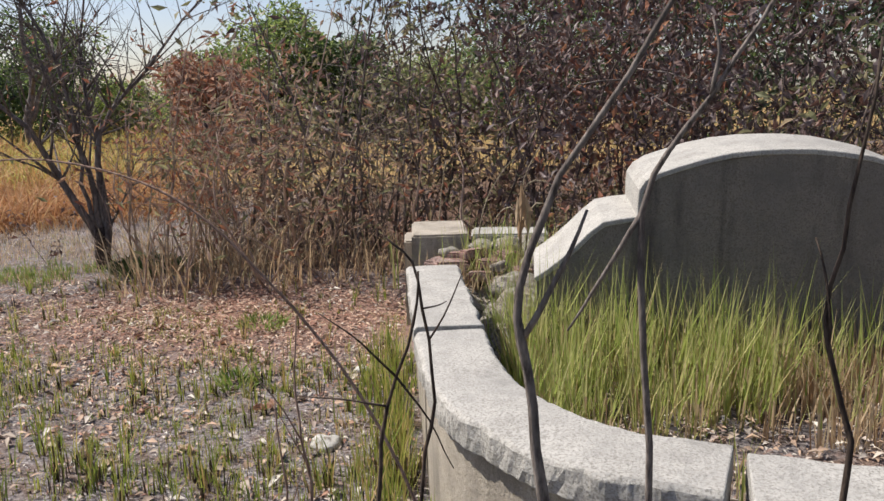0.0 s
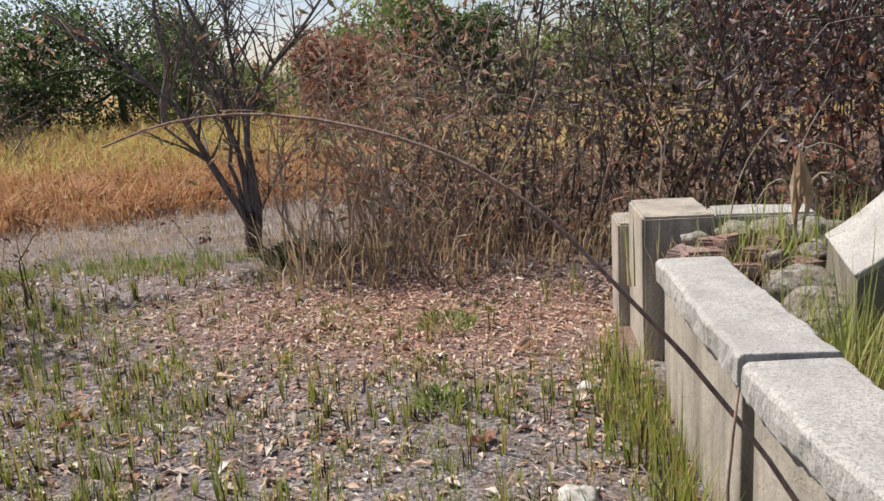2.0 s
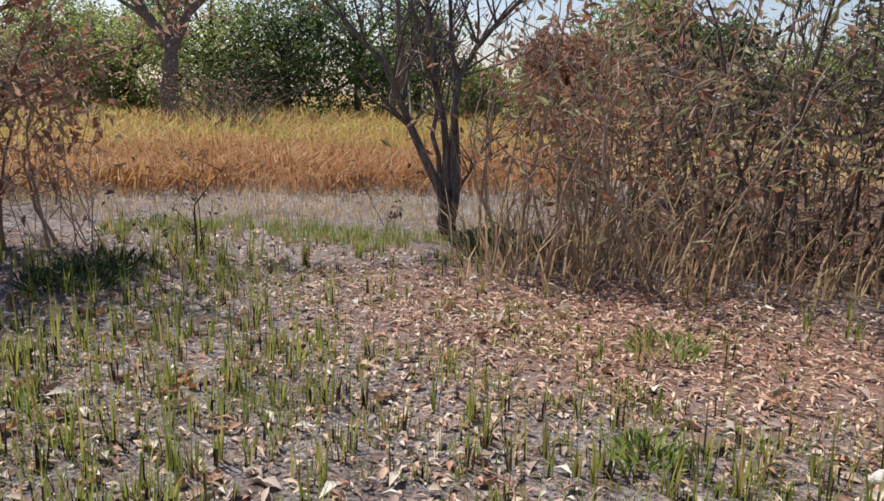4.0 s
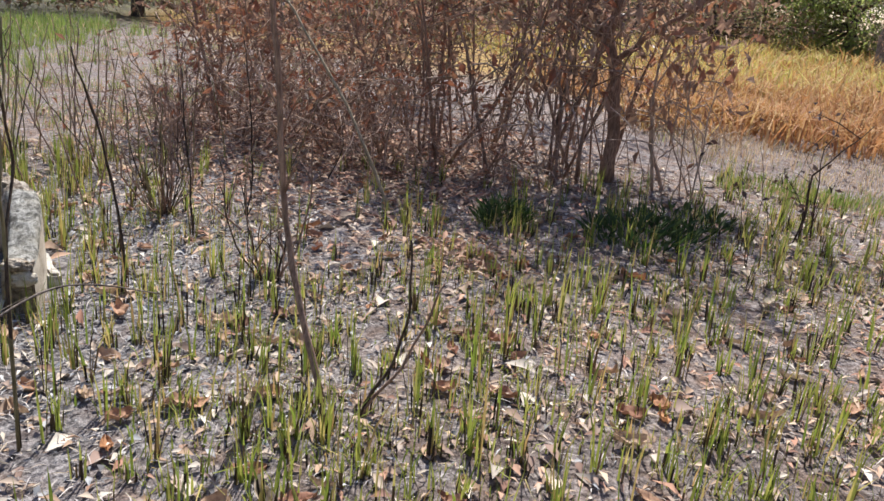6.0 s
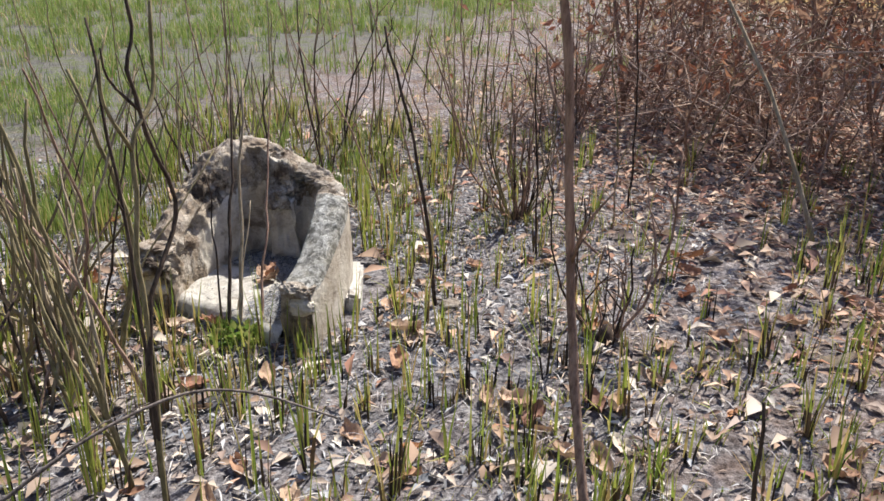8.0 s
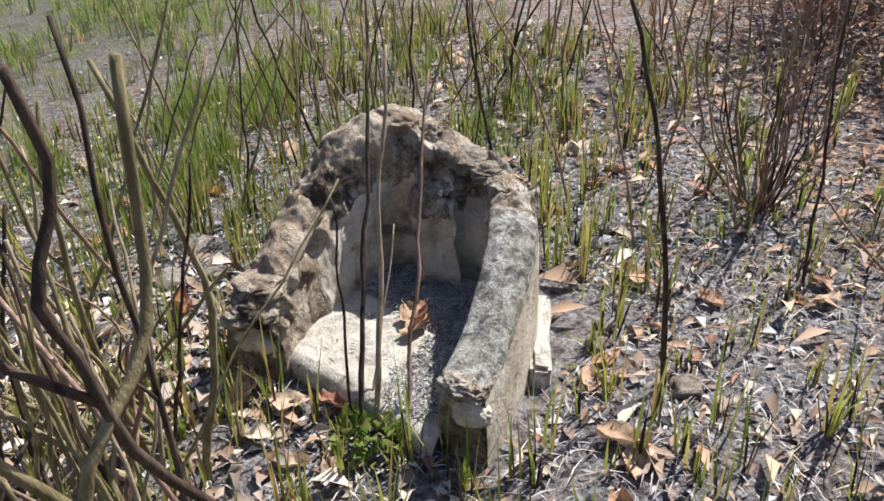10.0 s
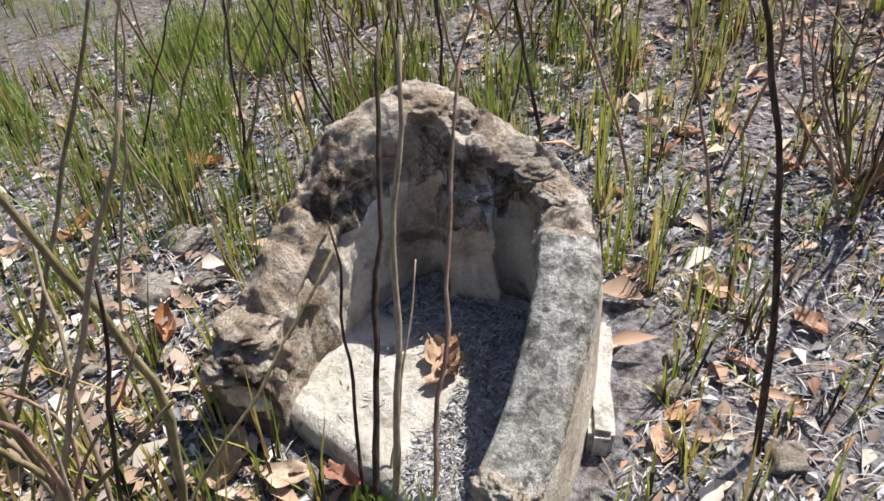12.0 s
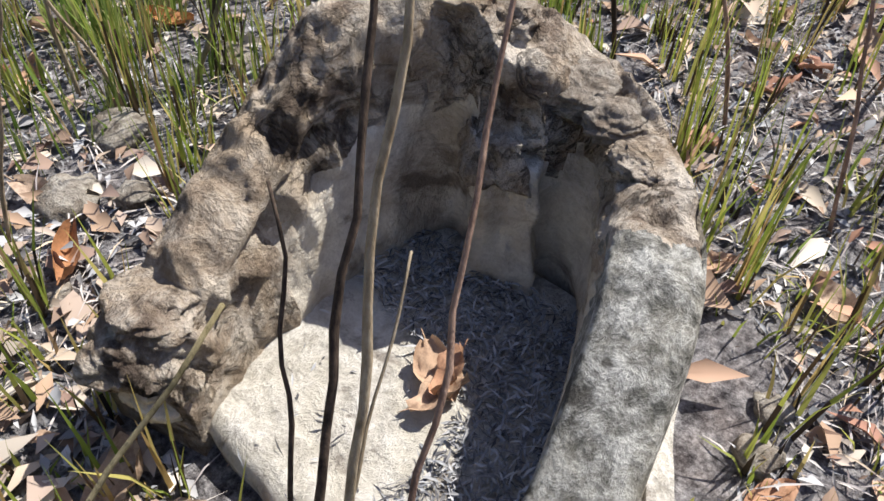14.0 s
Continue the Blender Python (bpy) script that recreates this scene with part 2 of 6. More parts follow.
M_ORANGELITTER = island_mat("orange_brown_litter", [(0.38, 0.22, 0.15), (0.30, 0.16, 0.11), (0.48, 0.34, 0.25), (0.21, 0.12, 0.09), (0.54, 0.41, 0.31), (0.40, 0.18, 0.10)], 0.8, 0.15)
M_TALLGREEN = island_mat("tall_green_grass", [(0.24, 0.32, 0.075), (0.36, 0.42, 0.11), (0.46, 0.48, 0.16), (0.58, 0.53, 0.25), (0.31, 0.38, 0.09), (0.62, 0.48, 0.27)], 0.6, 0.55)
M_DRYGRASS = island_mat("dry_straw_grass", [(0.46, 0.33, 0.20), (0.58, 0.45, 0.29), (0.36, 0.23, 0.14), (0.64, 0.53, 0.36)], 0.8, 0.45)
M_ORANGE = island_mat("orange_dry_grass", [(0.42, 0.22, 0.085), (0.52, 0.31, 0.13), (0.33, 0.165, 0.07), (0.58, 0.42, 0.19), (0.44, 0.28, 0.11)], 0.75, 0.35)
M_RUSSET = island_mat("russet_dry_grass", [(0.40, 0.19, 0.085), (0.50, 0.27, 0.12), (0.30, 0.14, 0.07), (0.56, 0.36, 0.18)], 0.75, 0.35)
M_YELLOW = island_mat("golden_grass", [(0.48, 0.43, 0.12), (0.56, 0.48, 0.16), (0.36, 0.36, 0.09), (0.52, 0.38, 0.15)], 0.75, 0.35)
M_LITTER = island_mat("small_leaf_litter", [(0.64, 0.57, 0.47), (0.31, 0.215, 0.155), (0.43, 0.30, 0.21), (0.13, 0.095, 0.085), (0.72, 0.66, 0.57), (0.40, 0.32, 0.27), (0.21, 0.13, 0.105), (0.55, 0.46, 0.37)], 0.8, 0.1)
M_PINKLITTER = island_mat("dry_bamboo_leaf_litter", [(0.50, 0.29, 0.20), (0.62, 0.46, 0.34), (0.38, 0.18, 0.12), (0.68, 0.54, 0.40), (0.42, 0.22, 0.155), (0.24, 0.14, 0.11)], 0.8, 0.1)
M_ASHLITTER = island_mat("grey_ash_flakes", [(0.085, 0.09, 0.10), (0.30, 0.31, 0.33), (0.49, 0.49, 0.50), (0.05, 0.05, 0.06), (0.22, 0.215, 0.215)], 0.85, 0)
M_LEAF = leaf_mat("fallen_leaf", [(0.60, 0.52, 0.39), (0.34, 0.17, 0.09), (0.52, 0.24, 0.10), (0.68, 0.60, 0.48), (0.28, 0.11, 0.06), (0.44, 0.30, 0.20), (0.62, 0.48, 0.34)])
M_ORANGELEAF = leaf_mat("orange_brown_leaf", [(0.44, 0.245, 0.15), (0.50, 0.37, 0.26), (0.34, 0.165, 0.105), (0.25, 0.135, 0.095), (0.48, 0.28, 0.17), (0.56, 0.43, 0.32)], 0.12)
M_BROWNLEAF = island_mat("withered_brown_leaf", [(0.34, 0.22, 0.16), (0.44, 0.30, 0.22), (0.23, 0.14, 0.105), (0.46, 0.29, 0.19), (0.37, 0.265, 0.20)], 0.75, 0.45)
M_DARKLEAF = island_mat("withered_dark_leaf", [(0.055, 0.036, 0.034), (0.13, 0.088, 0.082), (0.27, 0.215, 0.205), (0.085, 0.054, 0.05), (0.19, 0.095, 0.07), (0.20, 0.16, 0.155)], 0.5, 0.2)
M_REDLEAF = island_mat("rusty_leaf", [(0.38, 0.16, 0.095), (0.28, 0.115, 0.075), (0.46, 0.23, 0.13), (0.27, 0.14, 0.10)], 0.7, 0.3)
M_OLIVELEAF = island_mat("olive_leaf", [(0.20, 0.20, 0.10), (0.28, 0.27, 0.13), (0.35, 0.32, 0.18), (0.14, 0.15, 0.075), (0.35, 0.255, 0.16), (0.25, 0.255, 0.115)], 0.6, 0.38)
M_GREENLEAF = island_mat("green_leaf", [(0.09, 0.14, 0.045), (0.13, 0.19, 0.06), (0.18, 0.24, 0.08), (0.065, 0.105, 0.04)], 0.5, 0.5)
M_DEEPLEAF = island_mat("deep_green_leaf", [(0.028, 0.055, 0.022), (0.05, 0.085, 0.034), (0.075, 0.115, 0.05), (0.12, 0.145, 0.085)], 0.5, 0.25)
M_LIMELEAF = island_mat("yellow_green_leaf", [(0.27, 0.35, 0.10), (0.36, 0.42, 0.13), (0.20, 0.28, 0.08), (0.42, 0.44, 0.17)], 0.55, 0.6)

# ---------------------------------------------------------------- mesh helpers


class Build:
    """Collects vertices and faces of one mesh."""

    def __init__(self):
        self.v, self.f, self.m = [], [], []

    def add(self, verts, faces, mat=0):
        k = len(self.v)
        self.v.extend([tuple(p) for p in verts])
        self.f.extend([tuple(i + k for i in fc) for fc in faces])
        self.m.extend([mat] * len(faces) if isinstance(mat, int) else mat)

    def mesh(self, name, mats, smooth=True):
        me = bpy.data.meshes.new(name)
        me.from_pydata(self.v, [], self.f)
        for mt in mats if isinstance(mats, (list, tuple)) else [mats]:
            me.materials.append(mt)
        me.polygons.foreach_set("material_index", self.m)
        me.polygons.foreach_set("use_smooth", [smooth] * len(self.f))
        me.update()
        return me

    def object(self, name, mats, parent=None, smooth=True, label=""):
        ob = new(name, self.mesh(name, mats, smooth))
        if parent:
            ob.parent = parent
        if label:
            ob["label"] = label
        return ob


def thing(name, label, category, group="", at=(0, 0, 0), kind=""):
    ob = new(name)
    ob.location = at
    ob.empty_display_size = 0.1
    return tagged(ob, label, category, group, kind)


def part(name, bm, material, parent, label=""):
    me = bpy.data.meshes.new(name)
    bm.to_mesh(me)
    bm.free()
    me.materials.append(material)
    ob = new(name, me)
    ob.parent = parent
    if label:
        ob["label"] = label
    return ob


def ground_z(x, y):
    """The lie of the land: nearly flat, with small humps."""
    r = math.hypot(x, y)
    return 0.022 * noise.noise((x * 0.9, y * 0.9, 3.1)) + 0.012 * noise.noise((x * 3.1, y * 3.1, 8.0)) + (0.25 * noise.noise((x * 0.05, y * 0.05, 1.0)) * min(1, max(0, (r - 14) / 30)))


def tube(bd, pts, radii, sides=5, mat=0):
    """A bent, tapering tube through pts."""
    pts = [Vector(p) for p in pts]
    n = len(pts)
    vs, fs = [], []
    side = Vector((0.31, 0.95, 0.05))
    for i, p in enumerate(pts):
        d = (pts[min(i + 1, n - 1)] - pts[max(i - 1, 0)])
        d = d.normalized() if d.length > 1e-6 else Vector((0, 0, 1))
        a = side - d * side.dot(d)
        if a.length < 1e-3:
            a = Vector((1, 0, 0)) - d * d.x
        a.normalize()
        b = d.cross(a)
        r = radii[i] if not isinstance(radii, (int, float)) else radii
        for k in range(sides):
            w = 2 * math.pi * k / sides
            vs.append(p + (a * math.cos(w) + b * math.sin(w)) * r)
    for i in range(n - 1):
        for k in range(sides):
            k2 = (k + 1) % sides
            fs.append((i * sides + k, i * sides + k2, (i + 1) * sides + k2, (i + 1) * sides + k))
    fs.append(tuple(range((n - 1) * sides, n * sides)))
    fs.append(tuple(range(sides - 1, -1, -1)))
    bd.add(vs, fs, mat)


def curve_pts(ctrl, n):
    """A smooth line (Catmull-Rom) through the control points."""
    c = [Vector(p) for p in ctrl]
    c = [c[0] * 2 - c[1]] + c + [c[-1] * 2 - c[-2]]
    out = []
    segs = len(c) - 3
    for i in range(n):
        u = i / (n - 1) * segs
        k = min(int(u), segs - 1)
        t = u - k
        p0, p1, p2, p3 = c[k:k + 4]
        out.append(0.5 * ((2 * p1) + (p2 - p0) * t + (2 * p0 - 5 * p1 + 4 * p2 - p3) * t * t + (3 * p1 - p0 - 3 * p2 + p3) * t ** 3))
    return out


def wobble(pts, amount, seed):
    out = []
    for i, p in enumerate(pts):
        q = p * 9 + Vector((seed * 3.7, seed * 1.3, 0))
        k = min(1, i / 2)
        out.append(p + Vector((noise.noise(q), noise.noise(q + Vector((5, 9, 2))), 0.3 * noise.noise(q + Vector((1, 3, 8))))) * amount * k)
    return out


def leaf_quad(bd, p, d, up, length, width, mat=0, fold=0.25):
    """One small leaf: two halves folded along the midrib, pointed."""
    d = d.normalized()
    s = d.cross(up)
    s = s.normalized() if s.length > 1e-4 else Vector((1, 0, 0))
    n = s.cross(d)
    a, m, b = p, p + d * length * 0.5 + n * length * 0.06, p + d * length - n * length * 0.05
    l, r = m + s * width * 0.5 + n * width * fold, m - s * width * 0.5 + n * width * fold
    bd.add([a, l, b, r, m], [(0, 4, 1), (4, 2, 1), (0, 3, 4), (4, 3, 2)], mat)


def rand_dir(r, flat=1.0):
    v = Vector((r.normal(), r.normal(), r.normal() * flat))
    return v.normalized() if v.length > 1e-5 else Vector((0, 0, 1))


def blade(bd, x, y, z, h, w, lean, az, mats=(0, 0), curl=0.35):
    """A grass blade in two lengths and a tip; mats are for its foot and its upper part."""
    ca, sa = math.cos(az), math.sin(az)
    px, py = -sa * w * 0.5, ca * w * 0.5
    l1, l2 = lean * h * 0.35, lean * h * (0.7 + curl)
    vs = [(x - px, y - py, z - 0.01), (x + px, y + py, z - 0.01),
          (x + ca * l1 + px * 0.9, y + sa * l1 + py * 0.9, z + h * 0.45), (x + ca * l1 - px * 0.9, y + sa * l1 - py * 0.9, z + h * 0.45),
          (x + ca * l2, y + sa * l2, z + h * (1 - 0.25 * lean))]
    bd.add(vs, [(0, 1, 2, 3), (3, 2, 4)], [mats[0], mats[1]])


# ---------------------------------------------------------------- ground
def make_ground():
    near = list(np.arange(-12, 4.01, 0.16))
    xs = sorted(set([round(float(v), 3) for v in near] + [-900, -500, -260, -140, -90, -65, -50, -40, -33, -27, -22, -18, -15, -13.3, 5, 6.5, 9, 13, 20, 35, 70, 150, 400, 900]))
    ys = sorted(set([round(float(v), 3) for v in np.arange(-5, 11.01, 0.16)] + [-900, -400, -150, -70, -40, -25, -16, -11, -8, -6.2, 12, 13.5, 16, 19, 23, 27, 32, 38, 45, 55, 75, 110, 180, 350, 900]))
    bd = Build()
    vs = [(x, y, ground_z(x, y)) for y in ys for x in xs]
    n = len(xs)
    fs = [(j * n + i, j * n + i + 1, (j + 1) * n + i + 1, (j + 1) * n + i) for j in range(len(ys) - 1) for i in range(n - 1)]
    bd.add(vs, fs)
    return tagged(bd.object("ground", M_GROUND), "burnt grey-brown soil strewn with ash and dead leaves", "ground", kind="structure")


ground = make_ground()

# ---------------------------------------------------------------- the old tomb: enclosure wall, shoulder wall, headstone
tomb_wall = thing("tomb_wall", "low curved cement tomb wall with broken cap", "wall", kind="structure")
tomb_wall.name = "wall_curved"


def sweep(section, line, closed_ends=True, jitter=0.0, seed=0):
    """Carries a cross-section (offset to the left of the line, height) along a line of (x, y)."""
    bd = Build()
    n, k = len(line), len(section)
    vs = []
    for i, p in enumerate(line):
        a, b = Vector(line[max(i - 1, 0)]), Vector(line[min(i + 1, n - 1)])
        d = (b - a).normalized()
        left = Vector((-d.y, d.x))
        for o, z in section:
            q = Vector((p[0], p[1])) + left * o
            j = (noise.noise((q.x * 7, q.y * 7, z * 7 + seed)) + 0.7 * noise.noise((q.x * 31, q.y * 31, z * 19 + seed))) * jitter
            vs.append((q.x + left.x * j, q.y + left.y * j, z + 0.6 * noise.noise((q.x * 5, q.y * 5, z * 5 + seed + 4)) * jitter))
    fs = [(i * k + m, i * k + (m + 1) % k, (i + 1) * k + (m + 1) % k, (i + 1) * k + m) for i in range(n - 1) for m in range(k)]
    if closed_ends:
        fs.append(tuple(range(k - 1, -1, -1)))
        fs.append(tuple(range((n - 1) * k, n * k)))
    bd.add(vs, fs)
    return bd


def bevelled(ob, width, segments=2):
    mod = ob.modifiers.new("bevel", "BEVEL")
    mod.width, mod.segments, mod.limit_method, mod.angle_limit = width, segments, "ANGLE", radians(40)
    return ob


# middle line of the wall, from its far end round the curve to the side facing the walker
straight = [(-0.345, 4.68), (-0.135, 3.50)]
bend = curve_pts([(-0.135, 3.50, 0), (-0.05, 3.10, 0), (0.09, 2.75, 0), (0.34, 2.47, 0), (0.69, 2.345, 0)], 26)
front = curve_pts([(0.735, 2.325, 0), (1.1, 2.255, 0), (1.41, 2.235, 0), (1.72, 2.255, 0), (2.085, 2.325, 0)], 12)
CAP_TOP = 0.68
cap_sec = [(-0.145, CAP_TOP - 0.10), (-0.147, CAP_TOP - 0.055), (-0.145, CAP_TOP - 0.014), (-0.133, CAP_TOP), (-0.05, CAP_TOP + 0.002), (0.05, CAP_TOP + 0.002), (0.133, CAP_TOP), (0.145, CAP_TOP - 0.014), (0.147, CAP_TOP - 0.055), (0.145, CAP_TOP - 0.10)]
body_sec = [(-0.105, -0.1), (-0.105, CAP_TOP - 0.10), (0.105, CAP_TOP - 0.10), (0.105, -0.1)]


def strip(a, b, n=14):
    return [(a[0] + (b[0] - a[0]) * i / (n - 1), a[1] + (b[1] - a[1]) * i / (n - 1)) for i in range(n)]


def dense(pts, k):
    """The same line with k times the points."""
    return [(a[0] + (b[0] - a[0]) * i / k, a[1] + (b[1] - a[1]) * i / k) for a, b in zip(pts, pts[1:]) for i in range(k)] + [pts[-1]]


s_line = strip(straight[0], (-0.139, 3.523))
b_line = [(p.x, p.y) for p in bend]
f_line = [(p.x, p.y) for p in front]
# the far half mirrors the near one and closes the enclosure
far_s, far_b = ([(2.82 - x, y) for x, y in reversed(pts)] for pts in (s_line, b_line))
for line, seed, drop in ((s_line, 1, 0.006), (b_line, 2, 0.0), (f_line, 3, -0.012), (far_b, 4, 0.004), (far_s, 6, 0.0)):
    inner_line = line[:-1] if seed == 1 else line
    cap = sweep([(o, z + drop) for o, z in cap_sec], dense(line, 4), True, 0.013, seed).object("cap", M_CAP, tomb_wall, False, "pale pitted cement cap slab")
    bevelled(cap, 0.005)
    body = sweep([(o, z + drop) for o, z in body_sec], inner_line, True, 0.004, seed + 5).object("wall_body", M_WALL, tomb_wall, False, "rain-stained cement wall face")
    bevelled(body, 0.008)

# shoulder wall that runs from the corner post to the headstone
shoulder = thing("wall_shoulder", "square cement corner post and shoulder wall", "wall", kind="structure")


def block(x0, y0, z0, x1, y1, z1, rough=0.0, seed=0, cuts=3):
    bm = bmesh.new()
    bmesh.ops.create_cube(bm, size=1, matrix=Matrix.Translation(((x0 + x1) / 2, (y0 + y1) / 2, (z0 + z1) / 2)) @ Matrix.Diagonal((x1 - x0, y1 - y0, z1 - z0, 1)))
    bmesh.ops.bevel(bm, geom=bm.edges[:], offset=min(0.012, 0.2 * min(x1 - x0, y1 - y0, z1 - z0)), segments=2, affect="EDGES")
    if rough:
        bmesh.ops.subdivide_edges(bm, edges=bm.edges[:], cuts=cuts, use_grid_fill=True)
        for v in bm.verts:
            q = v.co * 11 + Vector((seed, 0, 0))
            v.co += Vector((noise.noise(q), noise.noise(q + Vector((7, 0, 0))), noise.noise(q + Vector((0, 7, 0))))) * rough
    return bm


def turned(bm, x, y, deg):
    bmesh.ops.transform(bm, matrix=pose(x, y, 0, 0, 0, deg), verts=bm.verts)
    return bm


part("post", turned(block(0, 0, -0.1, 0.36, 0.56, 0.75, 0.004, 1), -0.545, 5.26, 8), M_WALL, shoulder, "grey cement corner post")
part("ledge", turned(block(0.365, 0.22, 0.30, 0.86, 0.50, 0.715, 0.006, 2), -0.545, 5.26, 2), M_CAP, shoulder, "broken cement ledge")
part("stub", turned(block(-0.06, 0.57, -0.1, 0.30, 0.95, 0.61, 0.004, 3), -0.545, 5.26, 8), M_WALL, shoulder, "lower stub of the old wall")
# sloping broken core behind the cap: earth and mortar that carry the loose bricks
core = Build()
cv, cf = [], []
nx, ny = 16, 12
for j in range(ny):
    for i in range(nx):
        x, y = -0.44 + 0.86 * i / (nx - 1), 4.74 + 0.62 * j / (ny - 1)
        z = 0.53 + 0.10 * noise.noise((x * 5, y * 5, 2.2)) + 0.04 * noise.noise((x * 16, y * 16, 5)) + 0.05 * j / ny
        edge = min(i, nx - 1 - i, j) / 3
        cv.append((x, y, z if edge >= 0.5 else z - 0.05))
for j in range(ny - 1):
    for i in range(nx - 1):
        cf.append((j * nx + i, j * nx + i + 1, (j + 1) * nx + i + 1, (j + 1) * nx + i))
rim = [i for i in range(nx)] + [j * nx + nx - 1 for j in range(1, ny)] + [(ny - 1) * nx + i for i in range(nx - 2, -1, -1)] + [j * nx for j in range(ny - 2, 0, -1)]
k0 = len(cv)
cv += [(cv[i][0], cv[i][1], -0.1) for i in rim]
for a in range(len(rim)):
    b = (a + 1) % len(rim)
    cf.append((rim[a], k0 + a, k0 + b, rim[b]))
core.add(cv, cf)
core.object("rubble_core", M_RUBBLE, shoulder, True, "broken mortar and earth fill")

# headstone: thick slab with an arched middle and scrolled shoulders
headstone = tagged(new("headstone"), "grey arched cement tomb headstone with pale top", "headstone")


def head_outline():
    """Half the outline, from the middle of the arch to the foot of the shoulder: (x from the middle, z)."""
    pts = [(0.0, 1.325), (0.12, 1.322), (0.26, 1.308), (0.38, 1.285), (0.50, 1.25), (0.60, 1.215), (0.66, 1.18), (0.69, 1.135), (0.695, 1.08), (0.695, 1.005), (0.78, 0.995), (0.86, 0.98), (0.93, 0.925), (1.00, 0.855), (1.07, 0.79), (1.14, 0.735), (1.20, 0.695)]
    return pts


HX, HY0, HY1 = 1.41, 4.35, 4.87


def make_headstone():
    half = head_outline()
    prof = [(-x, z) for x, z in reversed(half)] + half[1:]
    n = len(prof)
    # the body's outline lies a little inside that of the coping
    body = []
    for i, (x, z) in enumerate(prof):
        a, b = Vector(prof[max(i - 1, 0)]), Vector(prof[min(i + 1, n - 1)])
        d = (b - a).normalized()
        body.append((x + d.y * 0.028, z - d.x * 0.028))

    def at(x, z, y, seed):
        up = 0.045 * (y - HY0) / (HY1 - HY0) if z > 0 else 0
        return (HX + x, y + 0.004 * noise.noise((x * 6, z * 6, y + seed)), z + up + 0.005 * noise.noise((x * 9, y * 9, seed)))

    ring = [(-1.175, -0.1)] + body + [(1.175, -0.1)]
    m = len(ring)
    bd = Build()
    bd.add([at(x, z, HY0 + 0.006, 1) for x, z in ring] + [at(x, z, HY1 - 0.006, 1) for x, z in ring], [tuple(range(m)), tuple(range(2 * m - 1, m - 1, -1))] + [(i, m + i, m + (i + 1) % m, (i + 1) % m) for i in range(m)])
    # the face's shade away from the sun is painted into this darker cement
    bd.object("slab", M_HEAD_SHADED, headstone, False, "stained cement face, its shade put into the dark grey")
    cd = Build()
    vs = [at(x, z, y, 2) for y in (HY0, HY1) for x, z in prof] + [at(x, z, y, 2) for y in (HY0, HY1) for x, z in body]
    fs = []
    for i in range(n - 1):
        fs += [(i, n + i, n + i + 1, i + 1), (2 * n + i, 2 * n + i + 1, 3 * n + i + 1, 3 * n + i), (i, i + 1, 2 * n + i + 1, 2 * n + i), (n + i + 1, n + i, 3 * n + i, 3 * n + i + 1)]
    fs += [(0, 2 * n, 3 * n, n), (n - 1, 2 * n - 1, 4 * n - 1, 3 * n - 1)]
    cd.add(vs, fs)
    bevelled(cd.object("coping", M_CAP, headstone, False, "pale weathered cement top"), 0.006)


make_headstone()

# earth inside the enclosure
fill = Build()
fx, fy = 22, 16
fv = [(0.02 + 2.78 * i / (fx - 1), 2.50 + 2.3 * j / (fy - 1), 0.20 + 0.03 * noise.noise((i * 0.6, j * 0.6, 4))) for j in range(fy) for i in range(fx)]
fill.add(fv, [(j * fx + i, j * fx + i + 1, (j + 1) * fx + i + 1, (j + 1) * fx + i) for j in range(fy - 1) for i in range(fx - 1)])
tagged(fill.object("ground_inside", M_GROUND), "ashy earth floor inside the tomb enclosure", "ground", kind="structure")

# loose bricks and stones on the broken corner
def brick_mesh(seed, sx=0.21, sy=0.10, sz=0.06):
    bm = block(-sx / 2, -sy / 2, 0, sx / 2, sy / 2, sz, 0.006, seed, 2)
    me = bpy.data.meshes.new("brick")
    bm.to_mesh(me)
    bm.free()
    me.materials.append(M_BRICK)
    return me


BRICKS = [brick_mesh(3), brick_mesh(9, 0.15, 0.10, 0.055)]
for k, (x, y, z, r, tl) in enumerate([(-0.32, 4.84, 0.545, 12, 4), (-0.09, 4.88, 0.55, -6, -5), (-0.27, 4.95, 0.60, 20, 5), (-0.05, 4.99, 0.605, 5, 8), (0.17, 4.93, 0.56, 40, 12), (-0.22, 5.10, 0.62, -15, 0), (0.05, 5.12, 0.62, 65, 10), (0.29, 5.06, 0.58, 15, -12), (-0.36, 5.06, 0.585, 70, 3), (-0.14, 5.02, 0.655, 35, -6)]):
    ob = new("loose_brick", BRICKS[k % 2])
    ob.matrix_world = pose(x, y, z, tl, tl * 0.5, r)
    tagged(ob, "old red brick lying on broken mortar", "brick", "loose bricks on the tomb corner")


def rock(name, at, size, mat, label, seed, flat=0.6, category="stone", group=""):
    bm = bmesh.new()
    bmesh.ops.create_icosphere(bm, subdivisions=3, radius=0.5)
    for v in bm.verts:
        q = v.co * 2.3 + Vector((seed * 1.7, seed, 0))
        v.co *= 1 + 0.45 * noise.noise(q) + 0.16 * noise.noise(q * 3.1)
        v.co.z *= flat
    me = bpy.data.meshes.new(name)
    bm.to_mesh(me)
    bm.free()
    me.materials.append(mat)
    for p in me.polygons:
        p.use_smooth = True
    ob = new(name, me)
    ob.matrix_world = pose(*at, 0, 0, seed * 47) @ Matrix.Scale(size, 4)
    return tagged(ob, label, category, group)


